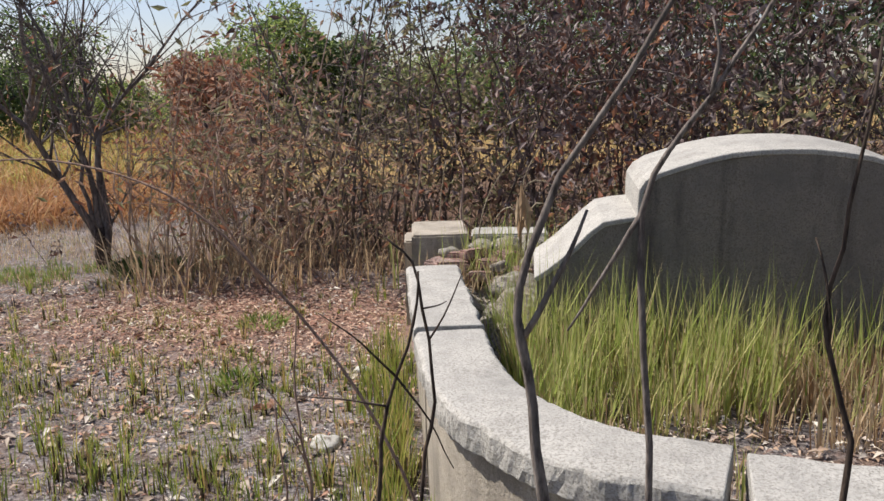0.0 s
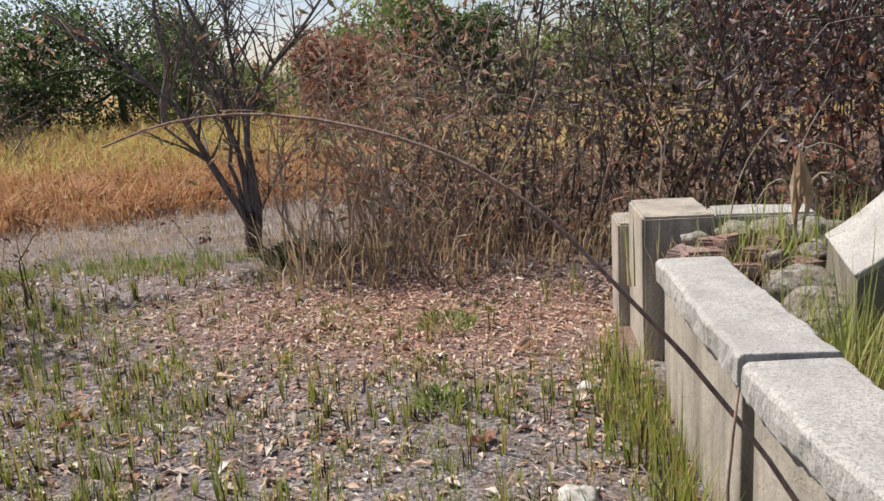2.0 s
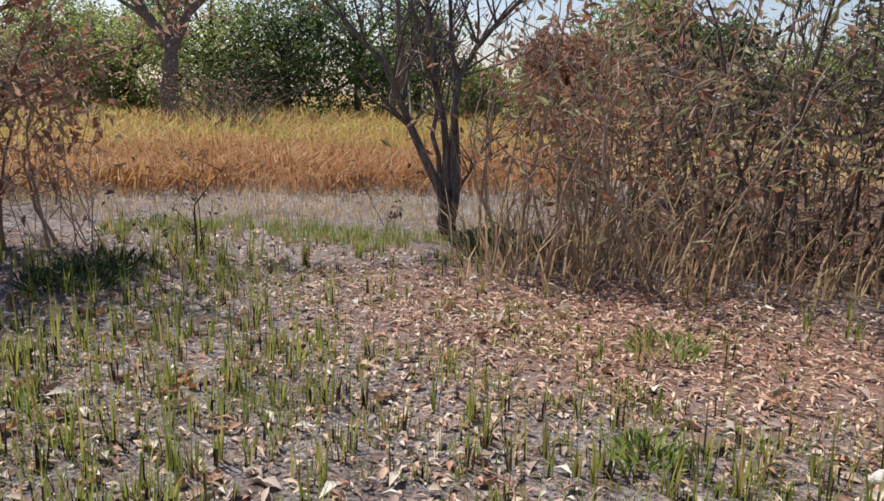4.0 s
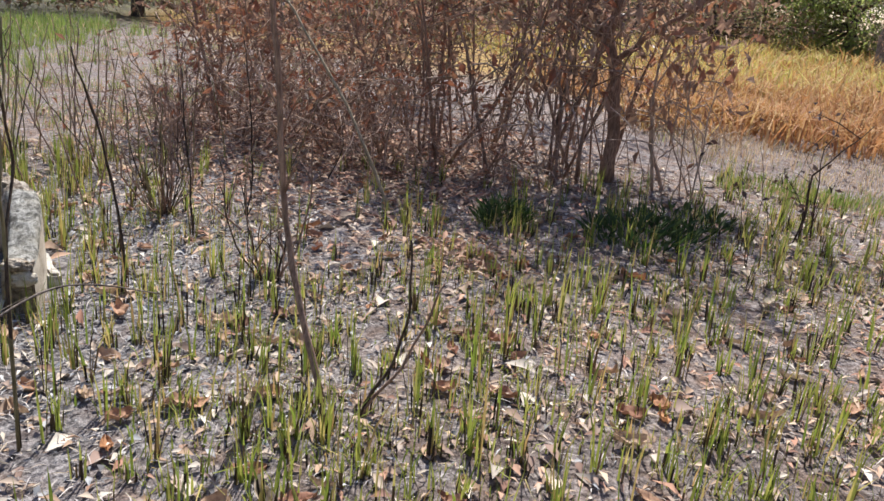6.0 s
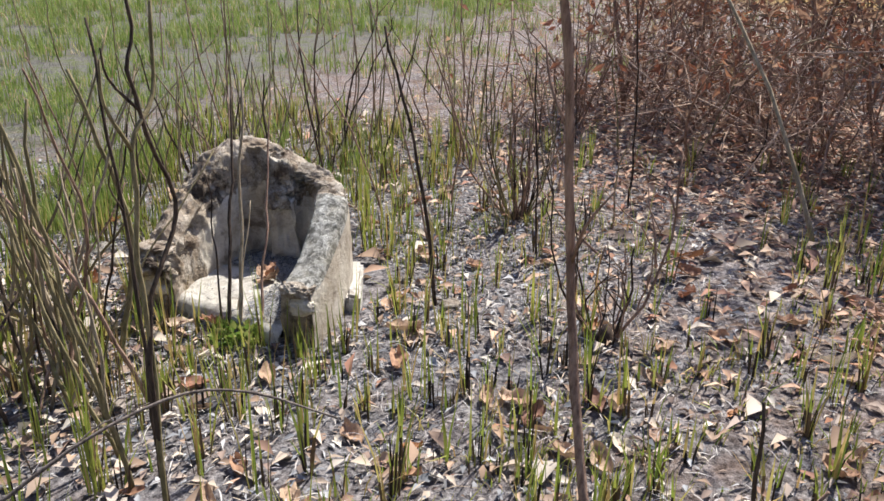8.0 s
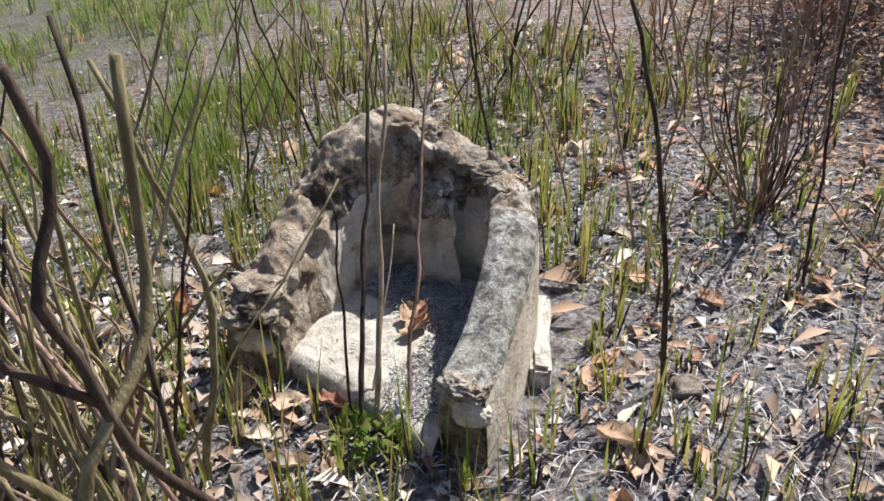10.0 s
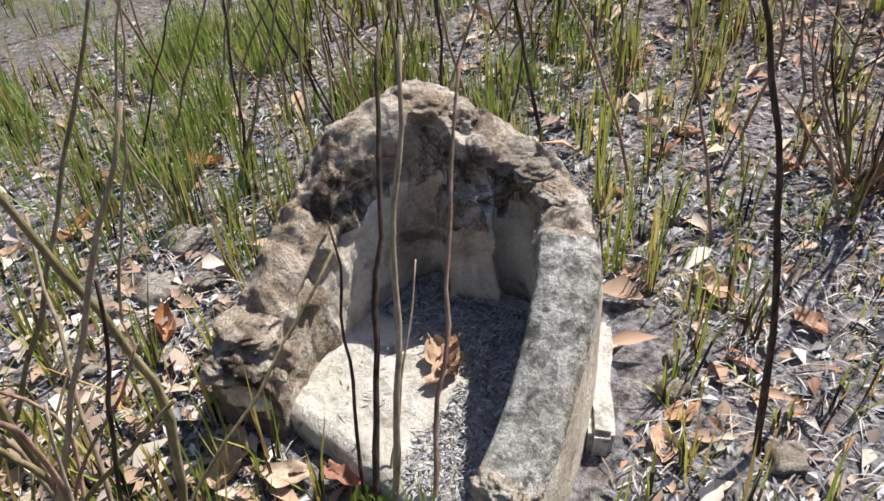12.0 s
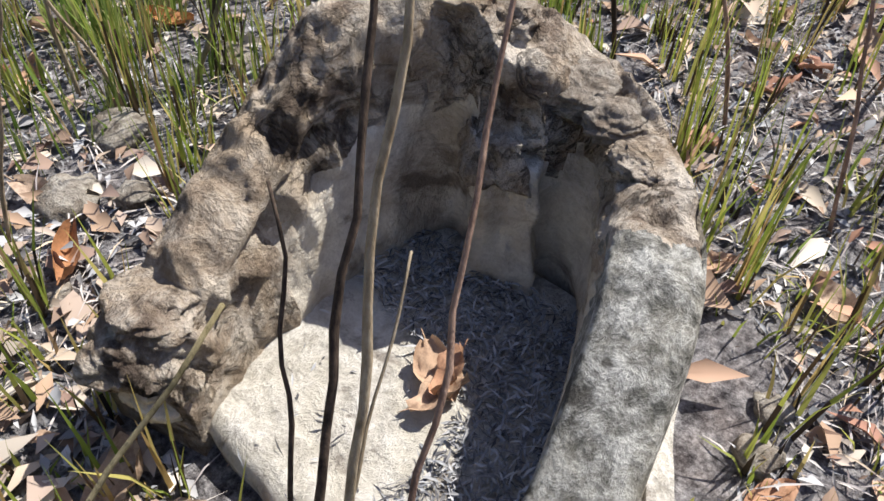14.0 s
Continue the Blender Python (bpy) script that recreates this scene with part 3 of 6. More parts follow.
for k, (x, y, z, s) in enumerate([(0.05, 5.25, 0.68, 0.20), (0.27, 5.25, 0.66, 0.28), (0.38, 5.10, 0.60, 0.24), (0.18, 5.33, 0.69, 0.18), (-0.10, 5.24, 0.68, 0.17), (0.42, 4.94, 0.58, 0.20), (0.22, 5.02, 0.64, 0.16), (-0.30, 5.16, 0.66, 0.13), (0.02, 4.90, 0.63, 0.12)]):
    rock("rubble_stone", (x, y, z), s, M_RUBBLE, "broken grey mortar lump among loose bricks", k + 2, 0.55, "stone", "rubble on the tomb corner")

for k, (x, y, z, s) in enumerate([(0.10, 4.52, 0.31, 0.36), (0.08, 4.76, 0.33, 0.38), (0.16, 4.62, 0.47, 0.30), (0.12, 4.80, 0.52, 0.30), (0.05, 4.40, 0.27, 0.26), (0.14, 4.46, 0.44, 0.20)]):
    rock("rubble_stone", (x, y, z), s, M_RUBBLE, "broken grey mortar lump against the headstone", k + 51, 0.7, "stone", "rubble on the tomb corner")

# ---------------------------------------------------------------- the stone seat
seat = thing("grave_altar", "weathered grey stone grave altar shaped like an armchair", "altar")
# stations from the left arm's front round the back to the right arm's front: outer x, y; inner x, y; top height
RIM = [(-3.965, 1.745, -3.985, 1.845, 0.185), (-4.09, 1.738, -4.10, 1.832, 0.245), (-4.23, 1.728, -4.225, 1.822, 0.335), (-4.37, 1.745, -4.350, 1.835, 0.415),
       (-4.480, 1.815, -4.455, 1.89, 0.445), (-4.555, 1.93, -4.43, 1.985, 0.405), (-4.575, 2.035, -4.48, 2.05, 0.365), (-4.535, 2.130, -4.465, 2.105, 0.350),
       (-4.445, 2.228, -4.385, 2.155, 0.340), (-4.335, 2.290, -4.30, 2.19, 0.325), (-4.19, 2.325, -4.18, 2.225, 0.265), (-4.06, 2.345, -4.06, 2.245, 0.205), (-3.97, 2.350, -3.97, 2.255, 0.185)]


def facets(q, scale, seed=0.0):
    """Height of a broken surface at q: ledges and sharp ridges between flat chips."""
    w = q * scale + Vector((seed, seed * 0.7, seed * 1.3))
    t = noise.noise(w * 0.8) * 3.2
    low = math.floor(t)
    f = t - low
    ledge = (low + f ** 4) / 3.2
    return 0.75 * ledge + 0.5 * (0.45 - abs(noise.noise(w * 1.3 + Vector((3, 8, 1)))) * 1.6)


def make_seat_body():
    n = 480
    outer = curve_pts([(a, b, h) for a, b, c, d, h in RIM], n)
    inner = curve_pts([(c, d, h) for a, b, c, d, h in RIM], n)
    bd = Build()
    # across the wall: (share of the way from outer to inner, share of the height)
    knots = [(-0.10, -0.15), (-0.09, 0.0), (-0.08, 0.3), (-0.05, 0.6), (-0.02, 0.82), (0.02, 0.93), (0.09, 0.985), (0.25, 1.0), (0.5, 1.01), (0.75, 0.995), (0.92, 0.97), (0.985, 0.90), (1.0, 0.78), (1.04, 0.55), (1.05, 0.30), (1.02, 0.12), (1.0, -0.1)]
    prof = [(p.x, p.y) for p in curve_pts([(a, z, 0) for a, z in knots], 84)]
    k = len(prof)
    vs, mi = [], []
    for i in range(n):
        s = i / (n - 1)
        # the left arm and back are broken, the right arm is smooth
        rough = 1.0 if s < 0.70 else max(0.07, 1.0 - (s - 0.70) * 9)
        # the right arm's outer side draws in towards the ground
        flare = -0.04 * min(1.0, max(0.0, (s - 0.55) / 0.12))
        # the broken back crumbles to a slope behind the right hollow
        crumble = math.exp(-((s - 0.545) / 0.10) ** 2)
        o, p = outer[i], inner[i]
        across = Vector((p.x - o.x, p.y - o.y, 0)).normalized()
        h = o.z + rough * (0.014 * noise.noise((s * 25, 0.5, 0.3)) + 0.008 * noise.noise((s * 70, 2.5, 0.3)))
        for a, z in prof:
            b = a - flare * max(0.0, 0.9 - z) * max(0.0, 0.4 - a) * 2.2
            q = Vector((o.x + (p.x - o.x) * b, o.y + (p.y - o.y) * b, h * z))
            # the left arm's inner side slopes down to the seat
            lean = 0.22 * min(1.0, max(0.0, (0.34 - s) / 0.08)) * max(0.0, 0.95 - z) * max(0.0, a - 0.7) * 3.3
            q += (p - o) * lean - Vector((0, 0, (p - o).z * lean))
            top = min(1.0, max(0.0, (z - 0.80) / 0.14))
            q.z -= crumble * top * 0.035 * max(0.0, 1 - abs(a - 0.55) / 0.5)
            n_out = (Vector((0, 0, 1)) * top + across * (1 if a > 0.5 else -1) * (1 - top)).normalized()
            # the outer side is a clean line, the top is broken, the hollows are smoother
            amp = rough * (0.20 if a < 0.06 else (1.0 if z > 0.66 else 0.34)) * (1.0 if s > 0.2 or a < 0.9 else 1.6)
            d = 0.026 * facets(q, 10, 1.0) + 0.014 * facets(q, 24, 5.0) + 0.007 * facets(q, 52, 9.0)
            d += 0.006 * noise.noise(q * 13)
            q += n_out * d * amp + Vector((noise.noise(q * 8), noise.noise(q * 8 + Vector((9, 1, 4))), 0)) * 0.008 * max(0.3, amp)
            vs.append(q)
    fs = []
    for i in range(n - 1):
        for j in range(k - 1):
            fs.append((i * k + j, i * k + j + 1, (i + 1) * k + j + 1, (i + 1) * k + j))
            a, z = prof[j]
            u = i / (n - 1)
            hollow = a > 0.97 and z < 0.72 + 0.16 * noise.noise((j * 0.4, i * 0.05, 3)) and u > 0.14
            mi.append(2 if hollow or (a < -0.015 and u > 0.66) else (1 if u > 0.715 + 0.03 * noise.noise((j * 0.3, i * 0.1, 0)) else 0))
    # end faces of the two arms
    for base, turn in ((0, 1), ((n - 1) * k, -1)):
        loop = [base + j for j in range(k)]
        fs.append(tuple(loop if turn < 0 else reversed(loop)))
        mi.append(0)
    bd.add(vs, fs, mi)
    bd.object("rim", [M_STONE, M_ARM, M_HOLLOW], seat, True, "rough broken stone rim, smoother lichen-grey arm")


make_seat_body()


def lump(name, at, size, mat, parent, seed, label=""):
    bm = bmesh.new()
    bmesh.ops.create_icosphere(bm, subdivisions=5, radius=0.5)
    for v in bm.verts:
        q = v.co * 2.6 + Vector((seed * 1.7, seed, 0))
        v.co *= 0.95 + 0.20 * noise.noise(q) + 0.30 * facets(q, 1.0, seed) + 0.16 * facets(Vector((q.x, q.y, q.z * 2.0)), 2.2, seed + 3) + 0.07 * facets(q, 5.5, seed + 5)
        v.co = Vector((v.co.x * size[0] + at[0], v.co.y * size[1] + at[1], v.co.z * size[2] + at[2]))
    for f in bm.faces:
        f.smooth = True
    return part(name, bm, mat, parent, label)




def broken_block(name, at, size, turn, mat, seed, taper=0.2, label=""):
    """A chipped block that narrows upwards, broken off at its top."""
    bm = bmesh.new()
    bmesh.ops.create_cube(bm, size=1)
    bmesh.ops.subdivide_edges(bm, edges=bm.edges[:], cuts=17, use_grid_fill=True)
    for v in bm.verts:
        k = 1 - taper * (v.co.z + 0.5)
        v.co = Vector((v.co.x * size[0] * k, v.co.y * size[1] * k, v.co.z * size[2]))
        q = v.co + Vector((seed, seed * 0.3, 0))
        out = Vector((v.co.x / size[0], v.co.y / size[1], 0.7 * v.co.z / size[2])).normalized()
        v.co += out * (0.018 * facets(q, 14, seed) + 0.010 * facets(q, 32, seed + 2) + 0.005 * noise.noise(q * 40) - 0.012)
    bmesh.ops.transform(bm, matrix=pose(*at, 0, 0, turn), verts=bm.verts)
    for f in bm.faces:
        f.smooth = True
    return part(name, bm, mat, seat, label)


broken_block("back_rib", (-4.455, 1.985, 0.12), (0.13, 0.115, 0.30), 25, M_HOLLOW, 4, 0.15, "ochre broken rib between two hollows")
broken_block("back_rib", (-4.430, 1.968, 0.265), (0.115, 0.10, 0.075), 40, M_STONE, 7, 0.3)
broken_block("back_rib", (-4.475, 1.985, 0.315), (0.10, 0.11, 0.10), 10, M_STONE, 21, 0.3)
lump("broken_top", (-4.490, 1.850, 0.415), (0.12, 0.14, 0.07), M_STONE, seat, 5, label="broken upper edge of the stone")
lump("broken_top", (-4.510, 1.915, 0.385), (0.11, 0.12, 0.08), M_STONE, seat, 25)
lump("broken_top", (-4.515, 2.01, 0.335), (0.11, 0.16, 0.06), M_RUBBLE, seat, 6)
lump("broken_top", (-4.50, 2.09, 0.325), (0.08, 0.09, 0.05), M_RUBBLE, seat, 31)
lump("broken_top", (-4.455, 2.15, 0.325), (0.08, 0.08, 0.04), M_STONE, seat, 9)
lump("arm_knob", (-3.995, 1.795, 0.170), (0.125, 0.125, 0.07), M_STONE, seat, 8, label="broken ochre front of the arm")
lump("arm_knob", (-4.03, 1.79, 0.205), (0.115, 0.11, 0.045), M_STONE, seat, 12)
lump("arm_knob", (-4.00, 1.80, 0.115), (0.10, 0.105, 0.11), M_HOLLOW, seat, 33)
lump("arm_knob", (-3.985, 2.305, 0.170), (0.085, 0.11, 0.045), M_STONE, seat, 15, label="broken scrolled front of the arm")
lump("arm_knob", (-3.968, 2.325, 0.125), (0.05, 0.085, 0.06), M_HOLLOW, seat, 17)
# the low pale plinth that shows along the outer side of the smooth arm
plinth = block(-0.14, -0.025, -0.06, 0.14, 0.025, 0.05, 0.012, 41, 6)
bmesh.ops.transform(plinth, matrix=pose(-4.345, 2.300, 0, 0, 0, 24), verts=plinth.verts)
part("plinth", plinth, M_SLAB, seat, "pale weathered plinth edge")


def make_seat_slab():
    """The floor of the seat: a worn pale slab with a front edge."""
    bd = Build()
    nx, ny = 40, 34
    vs = []
    for j in range(ny):
        for i in range(nx):
            u, v = i / (nx - 1), j / (ny - 1)
            x = -4.03 - 0.43 * u + 0.09 * v * (1 - u)
            y = 1.80 + 0.46 * v
            z = 0.062 - 0.012 * u + 0.009 * noise.noise((x * 8, y * 8, 1)) + 0.004 * noise.noise((x * 24, y * 24, 2)) + 0.002 * noise.noise((x * 60, y * 60, 2)) - 0.04 * max(0, v - 0.62)
            if i == 0:
                x, z = x + 0.012 + 0.01 * noise.noise((y * 12, 0, 0)), z - 0.018
            vs.append((x, y, z))
    fs = [(j * nx + i, (j + 1) * nx + i, (j + 1) * nx + i + 1, j * nx + i + 1) for j in range(ny - 1) for i in range(nx - 1)]
    k0 = len(vs)
    for j in range(ny):
        x, y, z = vs[j * nx]
        vs.append((x - 0.006, y, -0.06))
    for j in range(ny - 1):
        fs.append((j * nx, k0 + j, k0 + j + 1, (j + 1) * nx))
    bd.add(vs, fs)
    bd.object("seat_slab", M_SLAB, seat, True, "sunlit pale worn slab")


make_seat_slab()

# ash flakes lying in the back of the seat and on its arm
ash = Build()
r = np.random.default_rng(3)
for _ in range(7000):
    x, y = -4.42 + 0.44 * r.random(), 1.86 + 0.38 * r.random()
    # flakes leave the sunlit slab nearly bare, so their grey also deepens the shade
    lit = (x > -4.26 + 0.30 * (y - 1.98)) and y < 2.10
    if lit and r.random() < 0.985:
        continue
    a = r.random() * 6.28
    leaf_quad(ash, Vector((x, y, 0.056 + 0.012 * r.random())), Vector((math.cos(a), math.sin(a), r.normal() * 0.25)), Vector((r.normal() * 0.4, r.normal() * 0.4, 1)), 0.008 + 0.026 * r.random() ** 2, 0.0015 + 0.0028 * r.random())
tagged(ash.object("ash_flakes", M_ASHLITTER), "grey ash flakes and charred bits, thick in the stone seat's shade", "ash", kind="stuff")


# ---------------------------------------------------------------- fallen leaves
def big_leaf_mesh(seed, length, width, curl, mat):
    """A broad dead leaf, curled and crumpled, with a short stalk."""
    rr = np.random.default_rng(seed)
    bd = Build()
    n, m = 11, 7
    tw = rr.normal() * 0.5
    vs = []
    for i in range(n):
        u = i / (n - 1)
        w = width * 0.5 * (math.sin(math.pi * min(1, u * 0.92 + 0.06)) ** 0.7)
        for j in range(m):
            v = (j / (m - 1) - 0.5) * 2
            x = (u - 0.5) * length
            z = curl * (abs(v) ** 1.6) * width * 0.55 + curl * 0.8 * length * (u - 0.45) ** 2 + 0.26 * width * noise.noise((u * 4.5 + seed, v * 2.2, seed * 0.7)) + 0.08 * width * noise.noise((u * 11 + seed, v * 6, seed * 0.7)) + tw * v * u * 0.2 * width
            vs.append((x, v * w * (1 - 0.25 * curl * abs(v)) + 0.06 * width * math.sin(u * 7 + seed), z + 0.003))
    bd.add(vs, [(i * m + j, i * m + j + 1, (i + 1) * m + j + 1, (i + 1) * m + j) for i in range(n - 1) for j in range(m - 1)])
    tube(bd, [(-length * 0.5, 0, vs[m // 2][2]), (-length * 0.68, 0.01 * length, vs[m // 2][2] + 0.002)], [0.0012, 0.0008], 4)
    return bd.mesh("fallen_leaf", mat)


LEAVES = [big_leaf_mesh(k, 0.062 + 0.004 * (k % 5), 0.026 + 0.005 * (k % 4), 0.35 + 0.13 * (k % 5), M_LEAF) for k in range(12)]
LEAVES_BROAD = [big_leaf_mesh(40 + k, 0.095, 0.060, 0.25 + 0.12 * k, M_ORANGELEAF) for k in range(4)]


def lay_leaf(me, x, y, z, s, rz, tilt, label, group="dead leaves on the ground"):
    ob = new("fallen_leaf", me)
    ob.matrix_world = pose(x, y, z, tilt * 0.6, tilt * 0.4, rz) @ Matrix.Scale(s, 4)
    return tagged(ob, label, "leaf", group)


# the notable ones by the seat and along the way
for k, (x, y, z, s, rz, tilt) in enumerate([(-4.23, 2.045, 0.072, 0.95, 60, 24), (-4.20, 2.07, 0.074, 0.85, 150, -28), (-4.23, 2.065, 0.085, 0.75, 10, 40), (-3.90, 1.835, 0.012, 1.2, 20, 35), (-3.92, 1.93, 0.02, 0.9, 120, 10), (-3.955, 2.02, 0.03, 0.85, 80, -10),
                                           (-3.96, 2.62, 0.01, 1.0, 30, 10), (-4.14, 2.56, 0.01, 1.1, 100, -8), (-4.10, 2.60, 0.012, 0.9, 10, 16), (-3.89, 2.97, 0.01, 1.1, 70, 8), (-3.83, 3.03, 0.012, 0.9, 160, -14),
                                           (-1.20, 4.19, 0.015, 1.1, 40, 20), (-1.17, 4.25, 0.02, 0.9, 110, -20), (-4.29, 2.44, 0.01, 0.8, 20, 14), (-4.73, 2.40, 0.01, 1.0, 65, 12), (-5.42, 2.23, 0.01, 1.15, 10, 20), (-5.30, 2.16, 0.012, 0.9, 90, -15)]):
    lay_leaf(LEAVES_BROAD[k % 4], x, y, z + (ground_z(x, y) if z < 0.03 else 0), s, rz, tilt, "large curled orange-brown dead leaf", "large orange dead leaves")

r = np.random.default_rng(22)
for k in range(90):
    if k < 40:
        x, y = -3.9 + 0.75 * r.normal(), 3.0 + 0.75 * r.normal()
    elif k < 50:
        x, y = -4.58 + 0.16 * r.normal(), 4.01 + 0.13 * r.normal()
    else:
        x, y = -3.3 + 1.1 * r.normal(), 4.0 + 0.9 * r.normal()
    if not (-4.65 < x < -3.9 and 1.65 < y < 2.42):
        lay_leaf(LEAVES_BROAD[k % 4], x, y, ground_z(x, y) + 0.008, 0.55 + 0.5 * r.random(), r.random() * 360, r.normal() * 16, "large curled orange-brown dead leaf", "large orange dead leaves")
r = np.random.default_rng(21)
count = 0
while count < 185:
    x, y = -5.9 + 6.0 * r.random(), 0.9 + 4.6 * r.random()
    if (x > -0.75 and y > 2.0) or (-4.65 < x < -3.9 and 1.65 < y < 2.42):
        continue
    if (x > -2.3 and r.random() < 0.4):
        continue
    lay_leaf(LEAVES[int(r.integers(12))], x, y, ground_z(x, y) + 0.004, 0.7 + 0.9 * r.random() ** 1.5, r.random() * 360, r.normal() * 18, "small curled tan dead leaf on burnt soil")
    count += 1


def in_solid(x, y):
    """True inside the tomb or the stone seat."""
    if -4.62 < x < -3.95 and 1.69 < y < 2.39:
        return True
    if x > -0.70 and y > 5.2 and x < 2.9 and y < 6.1:
        return True
    return x > -0.52 + 0.0 * y and y > 2.2 + 0.0 * x and y < 5.3 and (x > -0.50 + (4.9 - y) * 0.17 if y > 3.2 else x > -0.25 + (3.2 - y) * 0.5) and x < 3.0


# small litter, too many to count
litter, pink = Build(), Build()
r = np.random.default_rng(5)
for _ in range(900):
    x, y = -3.72 + 0.32 * r.normal(), 1.45 + 0.36 * r.normal()
    if in_solid(x, y):
        continue
    a = r.random() * 6.28
    s = 0.03 + 0.05 * r.random() ** 1.5
    leaf_quad(litter, Vector((x, y, ground_z(x, y) + 0.006 + 0.012 * r.random())), Vector((math.cos(a), math.sin(a), r.normal() * 0.3)), Vector((r.normal() * 0.4, r.normal() * 0.4, 1)), s, s * (0.3 + 0.35 * r.random()), 0, 0.35)
for _ in range(34000):
    x, y = -6.9 + 7.6 * r.random(), 0.2 + 6.9 * r.random()
    if in_solid(x, y):
        continue
    d = 1.0 if noise.noise((x * 1.3, y * 1.3, 6)) > -0.15 else 0.45
    if r.random() > d:
        continue
    a = r.random() * 6.28
    s = (0.014 + 0.044 * r.random() ** 2.0) * (2.0 if r.random() < 0.12 else 1)
    leaf_quad(litter, Vector((x, y, ground_z(x, y) + 0.004 + 0.008 * r.random())), Vector((math.cos(a), math.sin(a), r.normal() * 0.22)), Vector((r.normal() * 0.35, r.normal() * 0.35, 1)), s, s * (0.22 + 0.35 * r.random()), 0, 0.35)
straws = Build()
for _ in range(13000):
    if r.random() < 0.6:
        x, y = -4.4 + 0.9 * r.normal(), 2.0 + 0.9 * r.normal()
    else:
        x, y = -6.4 + 6.6 * r.random(), 0.6 + 5.4 * r.random()
    if in_solid(x, y):
        continue
    a = r.random() * 6.28
    s = 0.02 + 0.08 * r.random() ** 2
    leaf_quad(straws, Vector((x, y, ground_z(x, y) + 0.004 + 0.012 * r.random())), Vector((math.cos(a), math.sin(a), r.normal() * 0.12)), Vector((r.normal() * 0.3, r.normal() * 0.3, 1)), s, 0.0022 + 0.002 * r.random(), 0, 0.3)
ashes = Build()
for _ in range(16000):
    x, y = -4.5 + 1.15 * r.normal(), 1.8 + 0.95 * r.normal()
    if in_solid(x, y) or x < -7 or y < -1:
        continue
    a = r.random() * 6.28
    s = 0.010 + 0.035 * r.random() ** 2
    leaf_quad(ashes, Vector((x, y, ground_z(x, y) + 0.003 + 0.010 * r.random())), Vector((math.cos(a), math.sin(a), r.normal() * 0.2)), Vector((r.normal() * 0.4, r.normal() * 0.4, 1)), s, s * (0.15 + 0.5 * r.random() ** 2), 0, 0.3)
tagged(ashes.object("ash_flakes", M_ASHLITTER), "grey ash flakes and pale chips on soil", "ash", kind="stuff")
tagged(straws.object("straw_litter", M_STRAW), "bleached straw and grey ash fibres on soil", "straw", kind="stuff")
tagged(litter.object("leaf_litter", M_LITTER), "thin scatter of small dead leaves and straw bits", "leaf litter", kind="stuff")
for _ in range(6800):
    x, y = -2.0 + 1.5 * r.normal(), 6.15 + 0.75 * r.normal()
    if in_solid(x, y) or x > 1.2 or y > 8:
        continue
    a = r.random() * 6.28
    s = 0.03 + 0.05 * r.random()
    leaf_quad(pink, Vector((x, y, ground_z(x, y) + 0.004 + 0.014 * r.random())), Vector((math.cos(a), math.sin(a), r.normal() * 0.2)), Vector((r.normal() * 0.35, r.normal() * 0.35, 1)), s, s * 0.2, 0, 0.3)
for _ in range(3400):
    x, y = -1.9 + 1.25 * r.normal(), 4.7 + 0.75 * r.normal()
    if in_solid(x, y) or x > 0.2 or noise.noise((x * 1.2, y * 1.2, 31)) < -0.2:
        continue
    a = r.random() * 6.28
    s = 0.02 + 0.045 * r.random() ** 1.8
    leaf_quad(pink, Vector((x, y, ground_z(x, y) + 0.004 + 0.014 * r.random())), Vector((math.cos(a), math.sin(a), r.normal() * 0.22)), Vector((r.normal() * 0.35, r.normal() * 0.35, 1)), s, s * (0.2 + 0.3 * r.random()), 0, 0.3)
for _ in range(3500):
    x, y = -7.2 + 1.3 * r.normal(), 3.6 + 0.9 * r.normal()
    a = r.random() * 6.28
    s = 0.04 + 0.07 * r.random()
    leaf_quad(pink, Vector((x, y, ground_z(x, y) + 0.004 + 0.02 * r.random())), Vector((math.cos(a), math.sin(a), r.normal() * 0.25)), Vector((r.normal() * 0.35, r.normal() * 0.35, 1)), s, s * 0.3, 0, 0.3)
orange = Build()
for _ in range(8500):
    u = r.random()
    if u < 0.60:
        x, y = -6.75 + 0.75 * r.normal(), 3.95 + 0.75 * r.normal()
    elif u < 0.88:
        x, y = -8.3 + 0.8 * r.normal(), 2.6 + 0.5 * r.normal()
    elif u < 0.93:
        x, y = -4.58 + 0.16 * r.normal(), 4.01 + 0.13 * r.normal()
    else:
        x, y = -4.6 + 1.1 * r.normal(), 3.4 + 0.9 * r.normal()
    if in_solid(x, y):
        continue
    a = r.random() * 6.28
    s = 0.02 + 0.042 * r.random()
    leaf_quad(orange, Vector((x, y, ground_z(x, y) + 0.006 + 0.03 * r.random() ** 2)), Vector((math.cos(a), math.sin(a), r.normal() * 0.3)), Vector((r.normal() * 0.4, r.normal() * 0.4, 1)), s, s * (0.2 + 0.3 * r.random()), 0, 0.3)
tagged(orange.object("leaf_litter", M_ORANGELITTER), "orange-brown dead leaves thick under scorched bushes", "leaf litter", kind="stuff")
tagged(pink.object("leaf_litter_pink", M_PINKLITTER), "pinkish-brown dry bamboo leaves carpeting the soil", "leaf litter", kind="stuff").name = "leaf_litter"

